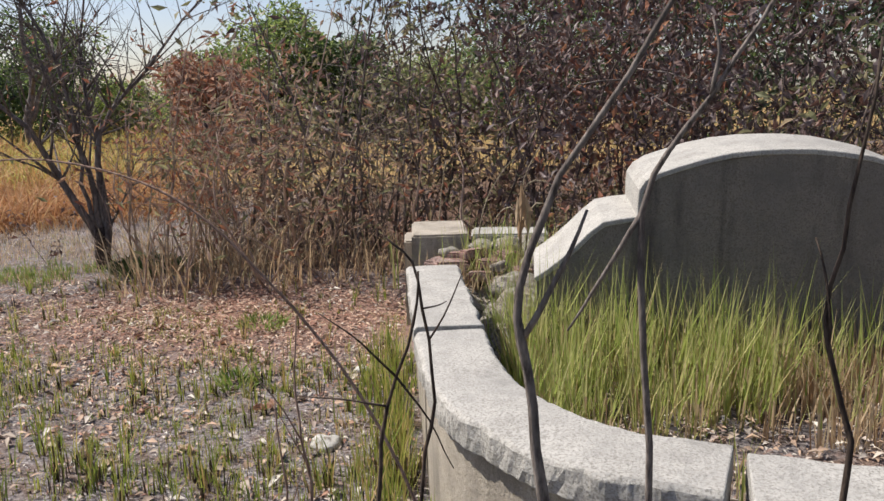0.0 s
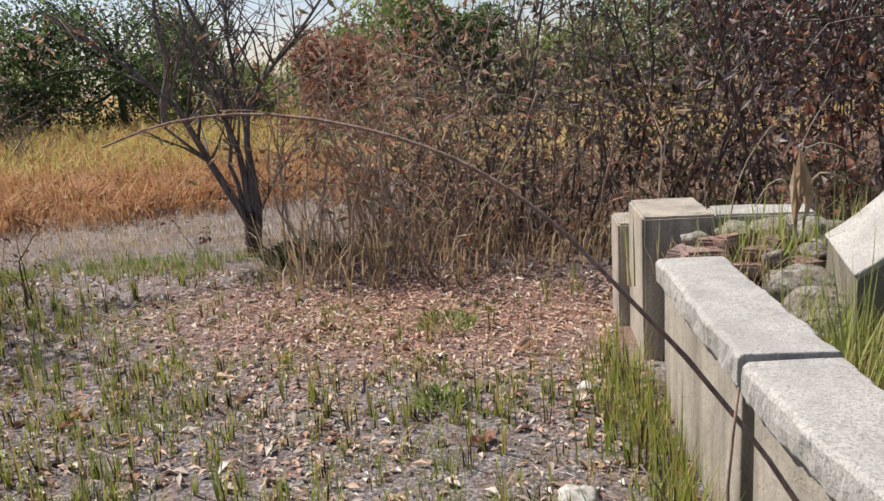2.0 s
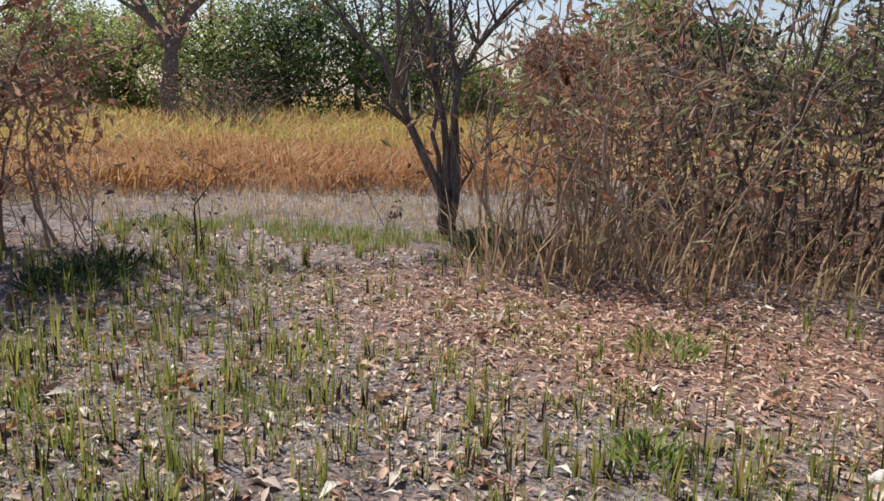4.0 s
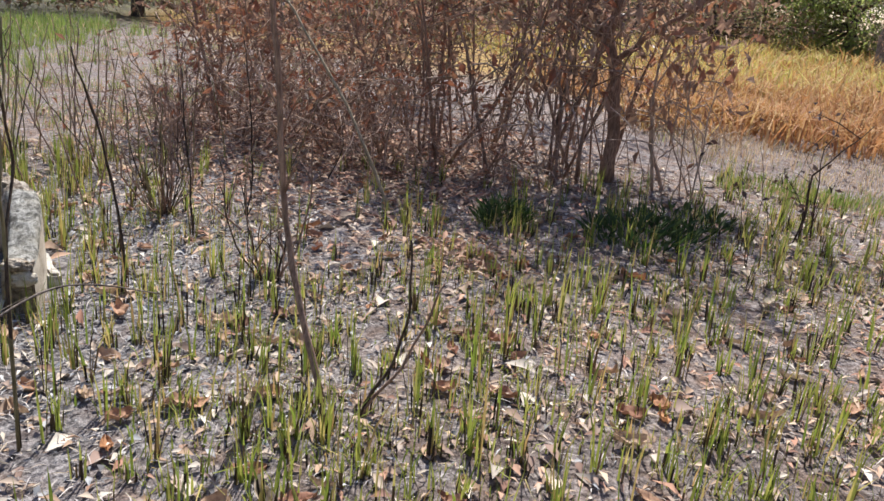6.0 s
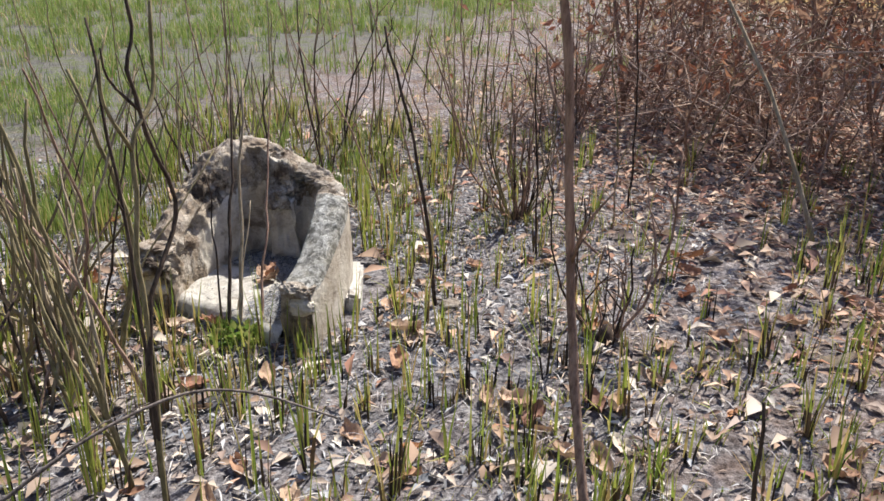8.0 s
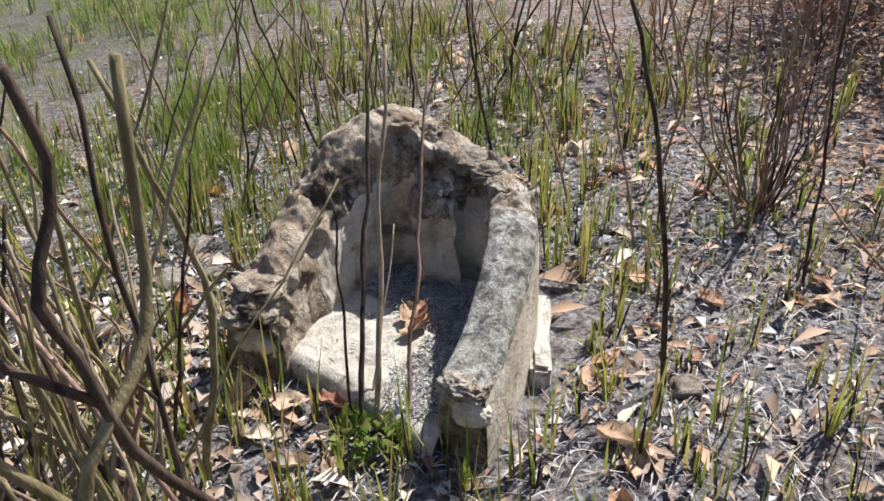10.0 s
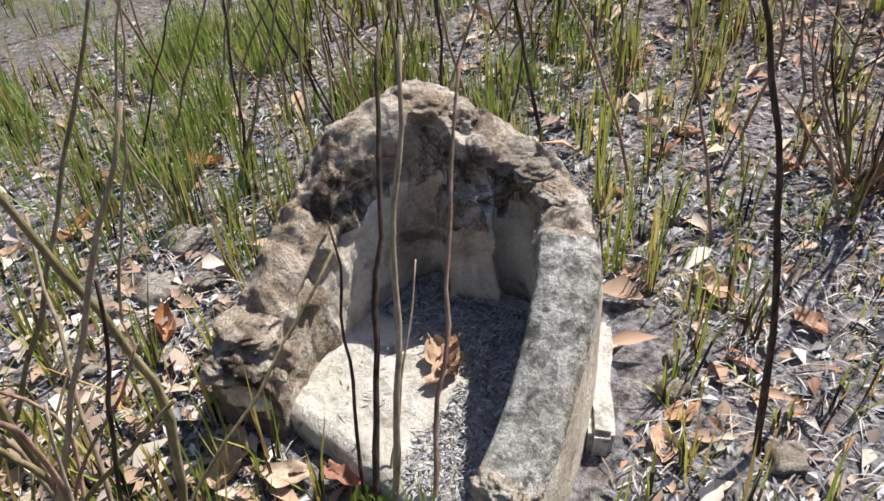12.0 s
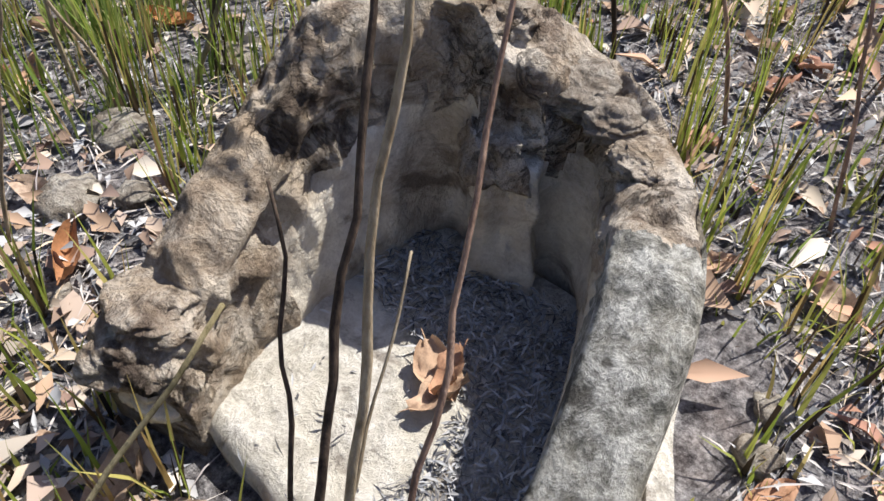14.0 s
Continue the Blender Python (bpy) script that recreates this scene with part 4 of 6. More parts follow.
# stones
for k, (x, y, s) in enumerate([(-4.15, 1.37, 0.10), (-4.31, 1.29, 0.11), (-4.05, 1.30, 0.07), (-4.22, 1.44, 0.06), (-4.42, 2.41, 0.06), (-4.50, 2.40, 0.05), (-4.36, 2.62, 0.07), (-4.02, 1.52, 0.06), (-3.92, 1.40, 0.08), (-0.77, 3.84, 0.14), (-0.80, 4.85, 0.10), (-4.6, 1.25, 0.08)]):
    rock("stone", (x, y, ground_z(x, y) + 0.01), s, M_SLAB if k in (9, 10) else M_RUBBLE, "small pale weathered stone on burnt soil", k + 20, 0.5, "stone", "stones on the ground")


# ---------------------------------------------------------------- grass
def tuft(bd, x, y, r, n, h, spread, w=0.0045, burnt=0.5, lean=0.22):
    z = ground_z(x, y)
    for _ in range(n):
        a = r.random() * 6.28
        d = spread * math.sqrt(r.random())
        hh = h * (0.5 + 0.7 * r.random())
        stub = r.random() < burnt * 0.6
        blade(bd, x + d * math.cos(a), y + d * math.sin(a), z, hh * (0.6 if stub else 1), w * (0.7 + 0.6 * r.random()), abs(r.normal()) * lean + 0.03, a + r.normal() * 0.8, (0, 0) if stub else ((0 if r.random() < burnt else 1), 1))


shoots = Build()
r = np.random.default_rng(11)
for _ in range(4600):
    x, y = -6.6 + 7.0 * r.random(), 0.3 + 6.6 * r.random()
    if in_solid(x, y):
        continue
    dens = 0.55 + 0.9 * noise.noise((x * 0.7, y * 0.7, 2)) + 0.6 * noise.noise((x * 2.7, y * 2.7, 5))
    pinkzone = (x + 1.9) ** 2 * 0.3 + (y - 6.1) ** 2 < 1.6
    if r.random() > dens or (pinkzone and r.random() < 0.8) or (x < -5.2 and 3 < y < 6 and r.random() < 0.6) or (x < -4.5 and 2.2 < y < 3.4 and r.random() < 0.55):
        continue
    tuft(shoots, x, y, r, int(r.integers(3, 12)), 0.08 + 0.17 * r.random() ** 1.4, 0.010 + 0.022 * r.random(), 0.0066, 0.34, 0.20)
for _ in range(5000):
    x, y = -5.4 + 5.6 * r.random(), 1.2 + 5.0 * r.random()
    if in_solid(x, y) or noise.noise((x * 1.1, y * 1.1, 12)) + 0.4 * noise.noise((x * 3.3, y * 3.3, 1)) < 0.02:
        continue
    tuft(shoots, x, y, r, int(r.integers(3, 8)), 0.025 + 0.05 * r.random(), 0.03 + 0.03 * r.random(), 0.0042, 0.22, 0.6)
for _ in range(1500):
    x, y = -3.4 + 3.1 * r.random(), 1.9 + 3.3 * r.random()
    if in_solid(x, y) or noise.noise((x * 1.5, y * 1.5, 15)) + 0.5 * noise.noise((x * 4.1, y * 4.1, 2)) < 0.0:
        continue
    tuft(shoots, x, y, r, int(r.integers(4, 9)), 0.04 + 0.10 * r.random(), 0.025 + 0.03 * r.random(), 0.0052, 0.2, 0.4)
for _ in range(800):
    x, y = -2.7 + 2.4 * r.random(), 1.5 + 2.1 * r.random()
    if in_solid(x, y) or noise.noise((x * 1.8, y * 1.8, 25)) < -0.15:
        continue
    tuft(shoots, x, y, r, int(r.integers(5, 12)), 0.07 + 0.14 * r.random(), 0.015 + 0.03 * r.random(), 0.006, 0.5, 0.28)
# a fringe of shoots along the outside of the tomb wall
for _ in range(240):
    u = r.random()
    x, y = -0.52 + 0.33 * u + 0.10 * r.normal(), 5.3 - 2.6 * u + 0.1 * r.normal()
    if in_solid(x, y):
        continue
    tuft(shoots, x - 0.06, y, r, int(r.integers(5, 11)), 0.20 + 0.18 * r.random(), 0.04, 0.006, 0.25, 0.2)
# more and taller ones round the stone seat
for _ in range(560):
    x, y = -4.3 + 0.95 * r.normal(), 1.9 + 0.95 * r.normal()
    if in_solid(x, y) or (y > 2.3 and r.random() < 0.6):
        continue
    tuft(shoots, x, y, r, int(r.integers(5, 12)), 0.12 + 0.22 * r.random() ** 1.3, 0.012 + 0.02 * r.random(), 0.0048, 0.28, 0.16)
tagged(shoots.object("grass_shoots", [M_STUB, M_GREEN], smooth=False), "sparse green grass shoots with burnt black stubs", "grass", kind="stuff")

inside, inner_litter = Build(), Build()
for _ in range(1500):
    x, y = 0.12 + 2.4 * r.random(), 2.55 + 1.85 * r.random()
    if x < 0.35 and y < 2.9:
        continue
    patchy = noise.noise((x * 2.1, y * 2.1, 8))
    dens = 0.04 + 0.8 * min(1.0, max(0.0, (y - 3.35) / 0.5)) + 0.6 * (x < 0.5) + 0.75 * patchy - 0.15 * (y < 3.3) - 0.05 * (x > 0.95)
    if r.random() > dens:
        continue
    z0 = ground_z(x, y)
    k0 = len(inside.v)
    s = min(1.0, max(0.0, (y - 2.9) / 1.2))
    straw_share = 1.0 if x > 1.2 + 0.4 * patchy or noise.noise((x * 1.4, y * 1.4, 3)) > 0.2 else 0.22
    tuft(inside, x, y, r, int(r.integers(5, 11)), 0.10 + 0.16 * r.random() + 0.36 * s * (0.6 + 0.7 * r.random()), 0.05, 0.0075, straw_share, 0.26)
    inside.v[k0:] = [(a, b, c - z0 + 0.20) for a, b, c in inside.v[k0:]]
for _ in range(5000):
    x, y = 0.12 + 2.5 * r.random(), 2.5 + 1.9 * r.random()
    a = r.random() * 6.28
    s = 0.02 + 0.05 * r.random() ** 2
    leaf_quad(inner_litter, Vector((x, y, 0.225 + 0.02 * r.random())), Vector((math.cos(a), math.sin(a), r.normal() * 0.2)), Vector((r.normal() * 0.35, r.normal() * 0.35, 1)), s, s * (0.15 + 0.4 * r.random()), 0, 0.35)
tagged(inner_litter.object("leaf_litter", M_LITTER), "pale leaf bits on ash inside the tomb", "leaf litter", kind="stuff")
tagged(inside.object("tall_grass", [M_DRYGRASS, M_TALLGREEN], smooth=False), "knee-high green and straw grass inside the tomb", "grass", kind="stuff")

# strip of young grass at the foot of the bare tree, and regrowth south of the seat
strip_grass = Build()
for _ in range(800):
    u = r.random()
    x, y = -6.4 + 3.4 * u + 0.15 * r.normal(), 6.7 + 0.9 * u + 0.28 * r.normal()
    if noise.noise((x * 1.6, y * 1.6, 5)) < -0.1:
        continue
    tuft(strip_grass, x, y, r, 6, 0.06 + 0.08 * r.random(), 0.03, 0.007, 0.35, 0.3)
for _ in range(13500):
    x, y = -4.2 - 15.0 * r.random() ** 1.4, 1.3 - 13.0 * r.random() ** 1.3
    patch = 0.6 * noise.noise((x * 0.6, y * 0.6, 9)) + 0.8 * noise.noise((x * 1.7, y * 1.7, 4))
    if patch < (-0.12 if y > -3 else 0.0) + 0.10 * r.normal() or (x > -5.0 and y > 0.9) or x > -4.7 + 0.5 * r.normal() or y > 0.35 + 1.3 * noise.noise((x * 0.6, 3.3, 7)) + 0.45 * r.normal():
        continue
    big = 1 + 0.06 * math.hypot(x + 4, y - 2)
    tuft(strip_grass, x, y, r, 8, (0.06 + 0.12 * r.random()) * big, 0.035 * big, 0.0052 * big, 0.12, 0.5)
for _ in range(1500):
    x, y = -6.6 - 9.0 * r.random() ** 1.2, 3.6 - 3.2 * r.random()
    if noise.noise((x * 0.9, y * 0.9, 2)) < 0.08 or y > 2.4 - 0.18 * (x + 6.6) * 0.6 and x > -9:
        continue
    big = 1 + 0.06 * math.hypot(x + 4, y - 2)
    tuft(strip_grass, x, y, r, 6, (0.06 + 0.10 * r.random()) * big, 0.04 * big, 0.005 * big, 0.5, 0.5)
for _ in range(900):
    x, y = -5.1 + 0.5 * r.normal(), 0.85 + 0.5 * r.normal()
    if in_solid(x, y) or (x + 4.3) ** 2 + (y - 2.05) ** 2 < 0.5 or noise.noise((x * 2.6, y * 2.6, 7)) < 0.02:
        continue
    tuft(strip_grass, x, y, r, int(r.integers(8, 15)), 0.08 + 0.11 * r.random(), 0.03 + 0.02 * r.random(), 0.005, 0.10, 0.28)
tagged(strip_grass.object("young_grass", [M_DRYGRASS, M_FRESH], smooth=False), "fresh green regrowth grass on burnt ground", "grass", kind="stuff")


def field(name, n, lo, hi, hgt, mats, label, seed, low=0.5, u0=-0.62, u1=1.45, grow=1.0):
    """Grass of the open field between two distances from the walker, over a span of headings (left of north, radians)."""
    bd = Build()
    rr = np.random.default_rng(seed)
    for _ in range(n):
        d = lo + (hi - lo) * rr.random() ** 0.8
        a = u0 + (u1 - u0) * rr.random()
        x, y = -0.8 - d * math.sin(a), 2.0 + d * math.cos(a)
        if y - 0.0 < 7.2 and x > -7.0 or (x > -3.7 and y < 11.5) or (y > 9 and x > -0.8 - 0.36 * (y - 2)) or (x < -5.0 and y < 6.3 + 0.12 * (-5 - x)):
            continue
        if noise.noise((x * 0.35, y * 0.35, seed)) < -0.35 + low * (rr.random() - 0.5):
            continue
        w = 0.010 + 0.0011 * d * grow
        hue = int(noise.noise((x * 0.22, y * 0.22, seed + 3)) + 0.25 * rr.normal() > (-0.05 if d < 24 else 0.05))
        z = ground_z(x, y)
        tall = max(0.45, 1.0 + 0.9 * noise.noise((x * 0.8, y * 0.8, seed + 7)))
        for _k in range(2):
            blade(bd, x + rr.normal() * 0.06, y + rr.normal() * 0.06, z, hgt * tall * (0.5 + 0.7 * rr.random()), w, abs(rr.normal()) * 0.7 + 0.08, rr.random() * 6.28, (hue, hue if rr.random() < 0.75 else 1 - hue), 0.9)
    return tagged(bd.object(name, mats, smooth=False), label, "grass", kind="stuff")


field("dry_grass", 15000, 9.2, 14.5, 0.40, [M_RUSSET, M_ORANGE], "orange-brown dry grass field edge", 31)
field("golden_grass", 13000, 13.2, 26, 0.55, [M_ORANGE, M_YELLOW], "golden yellow grass in the open field", 32, 0.8)
field("golden_grass", 14000, 24, 46, 0.6, [M_YELLOW, M_ORANGE], "golden yellow grass in the far field", 33, 0.8)
field("dry_grass", 9000, 6.4, 9.9, 0.17, [M_STRAW, M_DRYGRASS], "thin grey grass stubble on burnt ground", 34, 0.2, grow=-0.6)
field("dry_grass", 5000, 6.0, 9.8, 0.10, [M_STUB, M_GREEN], "burnt black and green stubble beyond the tree", 35, 0.5, grow=-0.6)


# ---------------------------------------------------------------- stems, saplings, bushes, trees
def cane(label, ctrl, r0, mat, r1=None, sub=(), name="dry_sapling", group="thin dry saplings", segs=12, wob=0.012, leaves=0, leafmat=None):
    """One thin stem through a few points, with side twigs given as (share of length, offset, radius)."""
    base = Vector(ctrl[0])
    th = thing(name, label, "sapling", group, base)
    seed = base.x * 3 + base.y * 5
    pts = [p - base for p in wobble(curve_pts(ctrl, segs), wob, seed)]
    pts[0] = Vector((0, 0, -0.02))
    r1 = r1 or r0 * 0.45
    bd = Build()
    radii = [(r0 + (r1 - r0) * i / (segs - 1)) * (1.12 if i % 4 == 2 else 1) for i in range(segs)]
    tube(bd, pts, radii, 6)
    bd.object("stalk", mat, th)
    for share, off, rad in sub:
        k = min(segs - 1, int(share * (segs - 1)))
        a = pts[k]
        b = a + Vector(off)
        m = (a + b) / 2 + Vector((0.01, -0.01, 0.15 * Vector(off).length * 0.3))
        tb = Build()
        tube(tb, wobble(curve_pts([a, m, b], 7), wob * 0.7, seed + share * 9), [rad + (rad * 0.4 - rad) * i / 6 for i in range(7)], 5)
        tb.object("side_twig", mat, th)
    if leaves:
        lb = Build()
        rr = np.random.default_rng(int(abs(seed) * 100) % 9973)
        for _ in range(leaves):
            p = pts[int(rr.integers(segs // 2, segs))] + Vector((rr.normal(), rr.normal(), rr.normal())) * 0.03
            leaf_quad(lb, p, Vector((rr.normal(), rr.normal(), -0.8)), rand_dir(rr), 0.03 + 0.03 * rr.random(), 0.014 + 0.012 * rr.random())
        lb.object("withered_foliage", leafmat or M_BROWNLEAF, th)
    return th


# beside the tomb wall
cane("dark bare forked stem beside the tomb wall", [(0.19, 1.62, 0), (0.20, 1.61, 0.6), (0.21, 1.6, 0.98), (0.18, 1.6, 1.20), (0.17, 1.6, 1.33), (0.24, 1.61, 1.50), (0.37, 1.61, 1.71), (0.44, 1.62, 1.85)], 0.0115, M_GREYTWIG, 0.003, [(0.52, (0.10, 0.01, 0.20), 0.006)], segs=22, wob=0.01)
cane("dark bare upright stem beside the tomb wall", [(0.43, 1.97, 0), (0.43, 1.95, 0.8), (0.40, 1.95, 1.37), (0.49, 1.94, 1.56), (0.61, 1.92, 1.76), (0.66, 1.92, 1.86)], 0.009, M_GREYTWIG, 0.003, [(0.45, (-0.14, 0.02, -0.24), 0.006), (0.66, (0.0, 0.01, 0.14), 0.005)], segs=18)
cane("dark crooked stem beside the tomb wall", [(0.72, 1.93, 0), (0.78, 1.88, 0.85), (0.78, 1.88, 1.0), (0.73, 1.89, 1.16), (0.75, 1.88, 1.38), (0.78, 1.87, 1.70)], 0.008, M_TWIG, 0.003, [(0.6, (-0.03, 0.02, 0.2), 0.004)], segs=18)
cane("thin dark twig leaning on the tomb wall", [(-0.14, 2.24, 0), (-0.08, 2.22, 0.64), (-0.04, 2.21, 0.93), (-0.07, 2.2, 1.21), (-0.14, 2.19, 1.30)], 0.006, M_TWIG, 0.0022, [(0.62, (0.08, 0.02, 0.16), 0.003), (0.7, (0.06, 0.0, 0.02), 0.0025)], segs=16)
cane("thin dark branching twig by the tomb wall", [(-0.17, 2.0, 0), (-0.14, 2.0, 0.75), (-0.13, 2.01, 0.93), (-0.06, 2.02, 1.14), (-0.05, 2.02, 1.26)], 0.0062, M_TWIG, 0.0022, [(0.62, (-0.16, -0.03, 0.15), 0.003), (0.62, (0.12, 0.02, -0.22), 0.003), (0.55, (-0.2, 0.0, 0.02), 0.003)], segs=14)
cane("thin brown branching twig on burnt soil", [(-0.44, 2.34, 0), (-0.40, 2.34, 0.55), (-0.42, 2.33, 0.77), (-0.41, 2.33, 1.07)], 0.0055, M_BROWNTWIG, 0.002, [(0.68, (-0.13, -0.04, 0.24), 0.0026), (0.5, (-0.10, 0.0, 0.18), 0.0025)], segs=14)
cane("thin brown twig on burnt soil", [(-0.50, 2.42, 0), (-0.49, 2.42, 0.4), (-0.51, 2.41, 0.82)], 0.005, M_BROWNTWIG, 0.002, [(0.6, (0.06, 0.02, 0.2), 0.0025)], segs=10)
arch_pts = [(0.0, 2.48, 0.0), (-0.12, 2.5, 0.42), (-0.28, 2.5, 0.78), (-0.42, 2.5, 0.99), (-0.52, 2.5, 1.11), (-0.67, 2.5, 1.27), (-0.80, 2.5, 1.365), (-0.94, 2.5, 1.425), (-1.15, 2.5, 1.468), (-1.34, 2.5, 1.462), (-1.48, 2.5, 1.425)]
cane("long arching dry cane bowed over the burnt ground", arch_pts, 0.0052, M_BROWNTWIG, 0.0020, [(0.88, (-0.07, -0.02, -0.055), 0.0014), (0.93, (-0.08, 0.0, -0.02), 0.0014), (0.80, (-0.10, 0.0, 0.012), 0.0014)], name="arching_cane", segs=30, wob=0.004)

# round the stone seat: (base x, y, tip x, y, z, radius, material, label tone)
TONE = {"d": (M_TWIG, "charred dark"), "b": (M_BROWNTWIG, "reddish-brown"), "p": (M_PALETWIG, "pale dry"), "o": (M_OLIVETWIG, "olive-brown")}


def simple_cane(x, y, tx, ty, tz, rad, tone, bend=(0, 0), sub=(), leaves=0):
    mat, word = TONE[tone]
    mid = ((x + tx) / 2 + bend[0], (y + ty) / 2 + bend[1], tz * 0.5)
    return cane(word + " thin stem standing in burnt grass", [(x, y, ground_z(x, y)), mid, (tx, ty, tz)], rad, mat, rad * 0.5, sub, segs=14, leaves=leaves)


for row in [(-3.23, 3.36, -3.22, 3.47, 0.52, 0.005, "d", (0, 0.06)), (-3.23, 3.36, -3.22, 3.57, 0.40, 0.005, "b", (0, 0.03)),
            (-3.69, 1.92, -3.68, 1.91, 0.80, 0.008, "o", (-0.06, 0.05)), (-3.54, 1.89, -3.51, 1.87, 0.60, 0.006, "p", (0, 0)),
            (-3.51, 1.91, -3.49, 1.89, 0.50, 0.005, "o", (0, 0)), (-3.935, 2.09, -4.256, 1.963, 0.665, 0.0058, "d", (0, 0)), (-3.945, 2.12, -4.191, 2.043, 0.7, 0.006, "p", (0, 0)), (-3.95, 2.19, -4.304, 2.061, 0.625, 0.0045, "b", (0, 0)),
            (-4.35, 2.58, -4.36, 2.42, 0.85, 0.007, "d", (0, 0.03)), (-3.94, 2.07, -4.10, 1.955, 0.44, 0.0035, "d", (0, 0)),
            (-3.95, 2.10, -4.18, 2.045, 0.34, 0.0028, "p", (0, 0)), (-3.69, 1.77, -3.68, 1.76, 0.72, 0.0075, "o", (0.03, -0.01)), (-3.61, 1.62, -3.71, 1.65, 0.62, 0.006, "p", (0.0, 0.01)),
            (-3.72, 1.81, -3.58, 1.75, 0.50, 0.0065, "o", (0.0, 0.0)), (-4.03, 1.39, -4.22, 1.49, 0.70, 0.0035, "p", (0, 0)), (-3.63, 1.84, -3.40, 1.78, 0.42, 0.008, "p", (0, 0)),
            (-3.28, 2.30, -3.20, 2.22, 0.85, 0.006, "o", (0, 0)), (-3.36, 2.20, -3.30, 2.05, 0.70, 0.005, "o", (0.02, 0)), (-3.42, 2.12, -3.48, 2.02, 0.55, 0.005, "p", (0, 0.02)),
            (-3.34, 2.32, -3.42, 2.24, 0.95, 0.005, "d", (0, 0.02)), (-3.48, 2.05, -3.40, 1.95, 0.75, 0.0055, "o", (0, 0))]:
    x, y, tx, ty, tz, rad, tone, bend = row
    simple_cane(x, y, tx, ty, tz, rad, tone, bend, [(0.62, (0.05 * math.sin(x * 90), 0.06 * math.cos(y * 70), 0.12), rad * 0.45)] if tz > 0.6 and not (-4.4 < x < -3.9) and rad < 0.008 else ())
cane("reddish-brown slender upright stem standing in burnt grass", [(-3.30, 3.27, 0), (-3.42, 3.20, 0.25), (-3.50, 3.15, 0.52), (-3.495, 3.13, 0.85), (-3.46, 3.10, 1.15)], 0.0105, M_BROWNTWIG, 0.0075, [(0.55, (0.05, 0.07, 0.16), 0.004), (0.75, (-0.04, -0.06, 0.15), 0.0035)], segs=18, wob=0.006)
cane("olive-brown forked sapling with crooked stems", [(-3.111, 2.53, 0.0), (-3.141, 2.53, 0.48), (-3.147, 2.53, 0.674), (-3.167, 2.53, 0.8), (-3.226, 2.53, 0.871), (-3.247, 2.53, 1.003)], 0.0048, M_OLIVETWIG, 0.0028, [(0.60, (0.04, 0.0, 0.14), 0.004)], segs=20, wob=0.008)
cane("dark crooked bare stem before the stone seat", [(-3.1260000000000003, 2.53, 0.0), (-3.136, 2.53, 0.485), (-3.229, 2.53, 0.625), (-3.246, 2.53, 0.69), (-3.204, 2.53, 0.788), (-3.183, 2.53, 0.872), (-3.172, 2.53, 0.913), (-3.199, 2.53, 0.961), (-3.195, 2.53, 1.013)], 0.0042, M_TWIG, 0.0025, [(0.62, (0.06, 0.0, 0.10), 0.003)], segs=20, wob=0.008)
cane("thin dark twig bowed low over the grass", [(-2.72, 2.28, 0.0), (-2.80, 2.40, 0.26), (-2.94, 2.53, 0.39), (-3.06, 2.62, 0.43), (-3.13, 2.71, 0.425), (-3.16, 2.86, 0.39)], 0.0035, M_GREYTWIG, 0.0018, [(0.45, (-0.10, 0.06, 0.03), 0.0015)], segs=18, wob=0.004)
# upright charred stalks behind the seat
r = np.random.default_rng(77)
for _ in range(46):
    x, y = -4.95 + 0.42 * r.normal(), 1.25 + 0.38 * r.normal()
    if in_solid(x, y) or (x + 4.3) ** 2 + (y - 2.05) ** 2 < 0.24:
        continue
    h = 0.28 + 0.45 * r.random()
    simple_cane(x, y, x + 0.12 * r.normal(), y + 0.12 * r.normal(), h, 0.0032 + 0.002 * r.random(), "dobp"[int(r.integers(4))], (0.02 * r.normal(), 0.02 * r.normal()))
for _ in range(44):
    x, y = -5.4 + 1.2 * r.normal(), 1.9 + 0.9 * r.normal()
    if in_solid(x, y) or x > -4.8:
        continue
    h = 0.3 + 0.6 * r.random()
    simple_cane(x, y, x + 0.16 * r.normal(), y + 0.16 * r.normal(), h, 0.0035 + 0.002 * r.random(), "dobp"[int(r.integers(4))], (0.02 * r.normal(), 0.02 * r.normal()))


for k in range(64):
    x, y = -6.6 + 1.0 * r.normal(), 1.7 + 0.85 * r.normal()
    if x > -5.0:
        continue
    h = 0.45 + 0.6 * r.random()
    simple_cane(x, y, x + 0.14 * r.normal(), y + 0.14 * r.normal(), h, 0.0035 + 0.0025 * r.random(), "opbb"[k % 4], (0.03 * r.normal(), 0.03 * r.normal()), [(0.5, (0.08 * r.normal(), 0.08 * r.normal(), 0.16), 0.002)] if k % 2 else ())
# the fan of bent stalks in front of the seat
for k in range(34):
    x, y = -3.50 + 0.09 * r.normal(), 1.84 + 0.09 * r.normal()
    h = 0.30 + 0.62 * r.random()
    simple_cane(x, y, x - 0.10 + 0.22 * r.normal() * h, y + 0.34 * r.normal() * h, h, 0.003 + 0.0028 * r.random(), "oodbp"[k % 5], (0.07 * r.normal(), 0.09 * r.normal()))


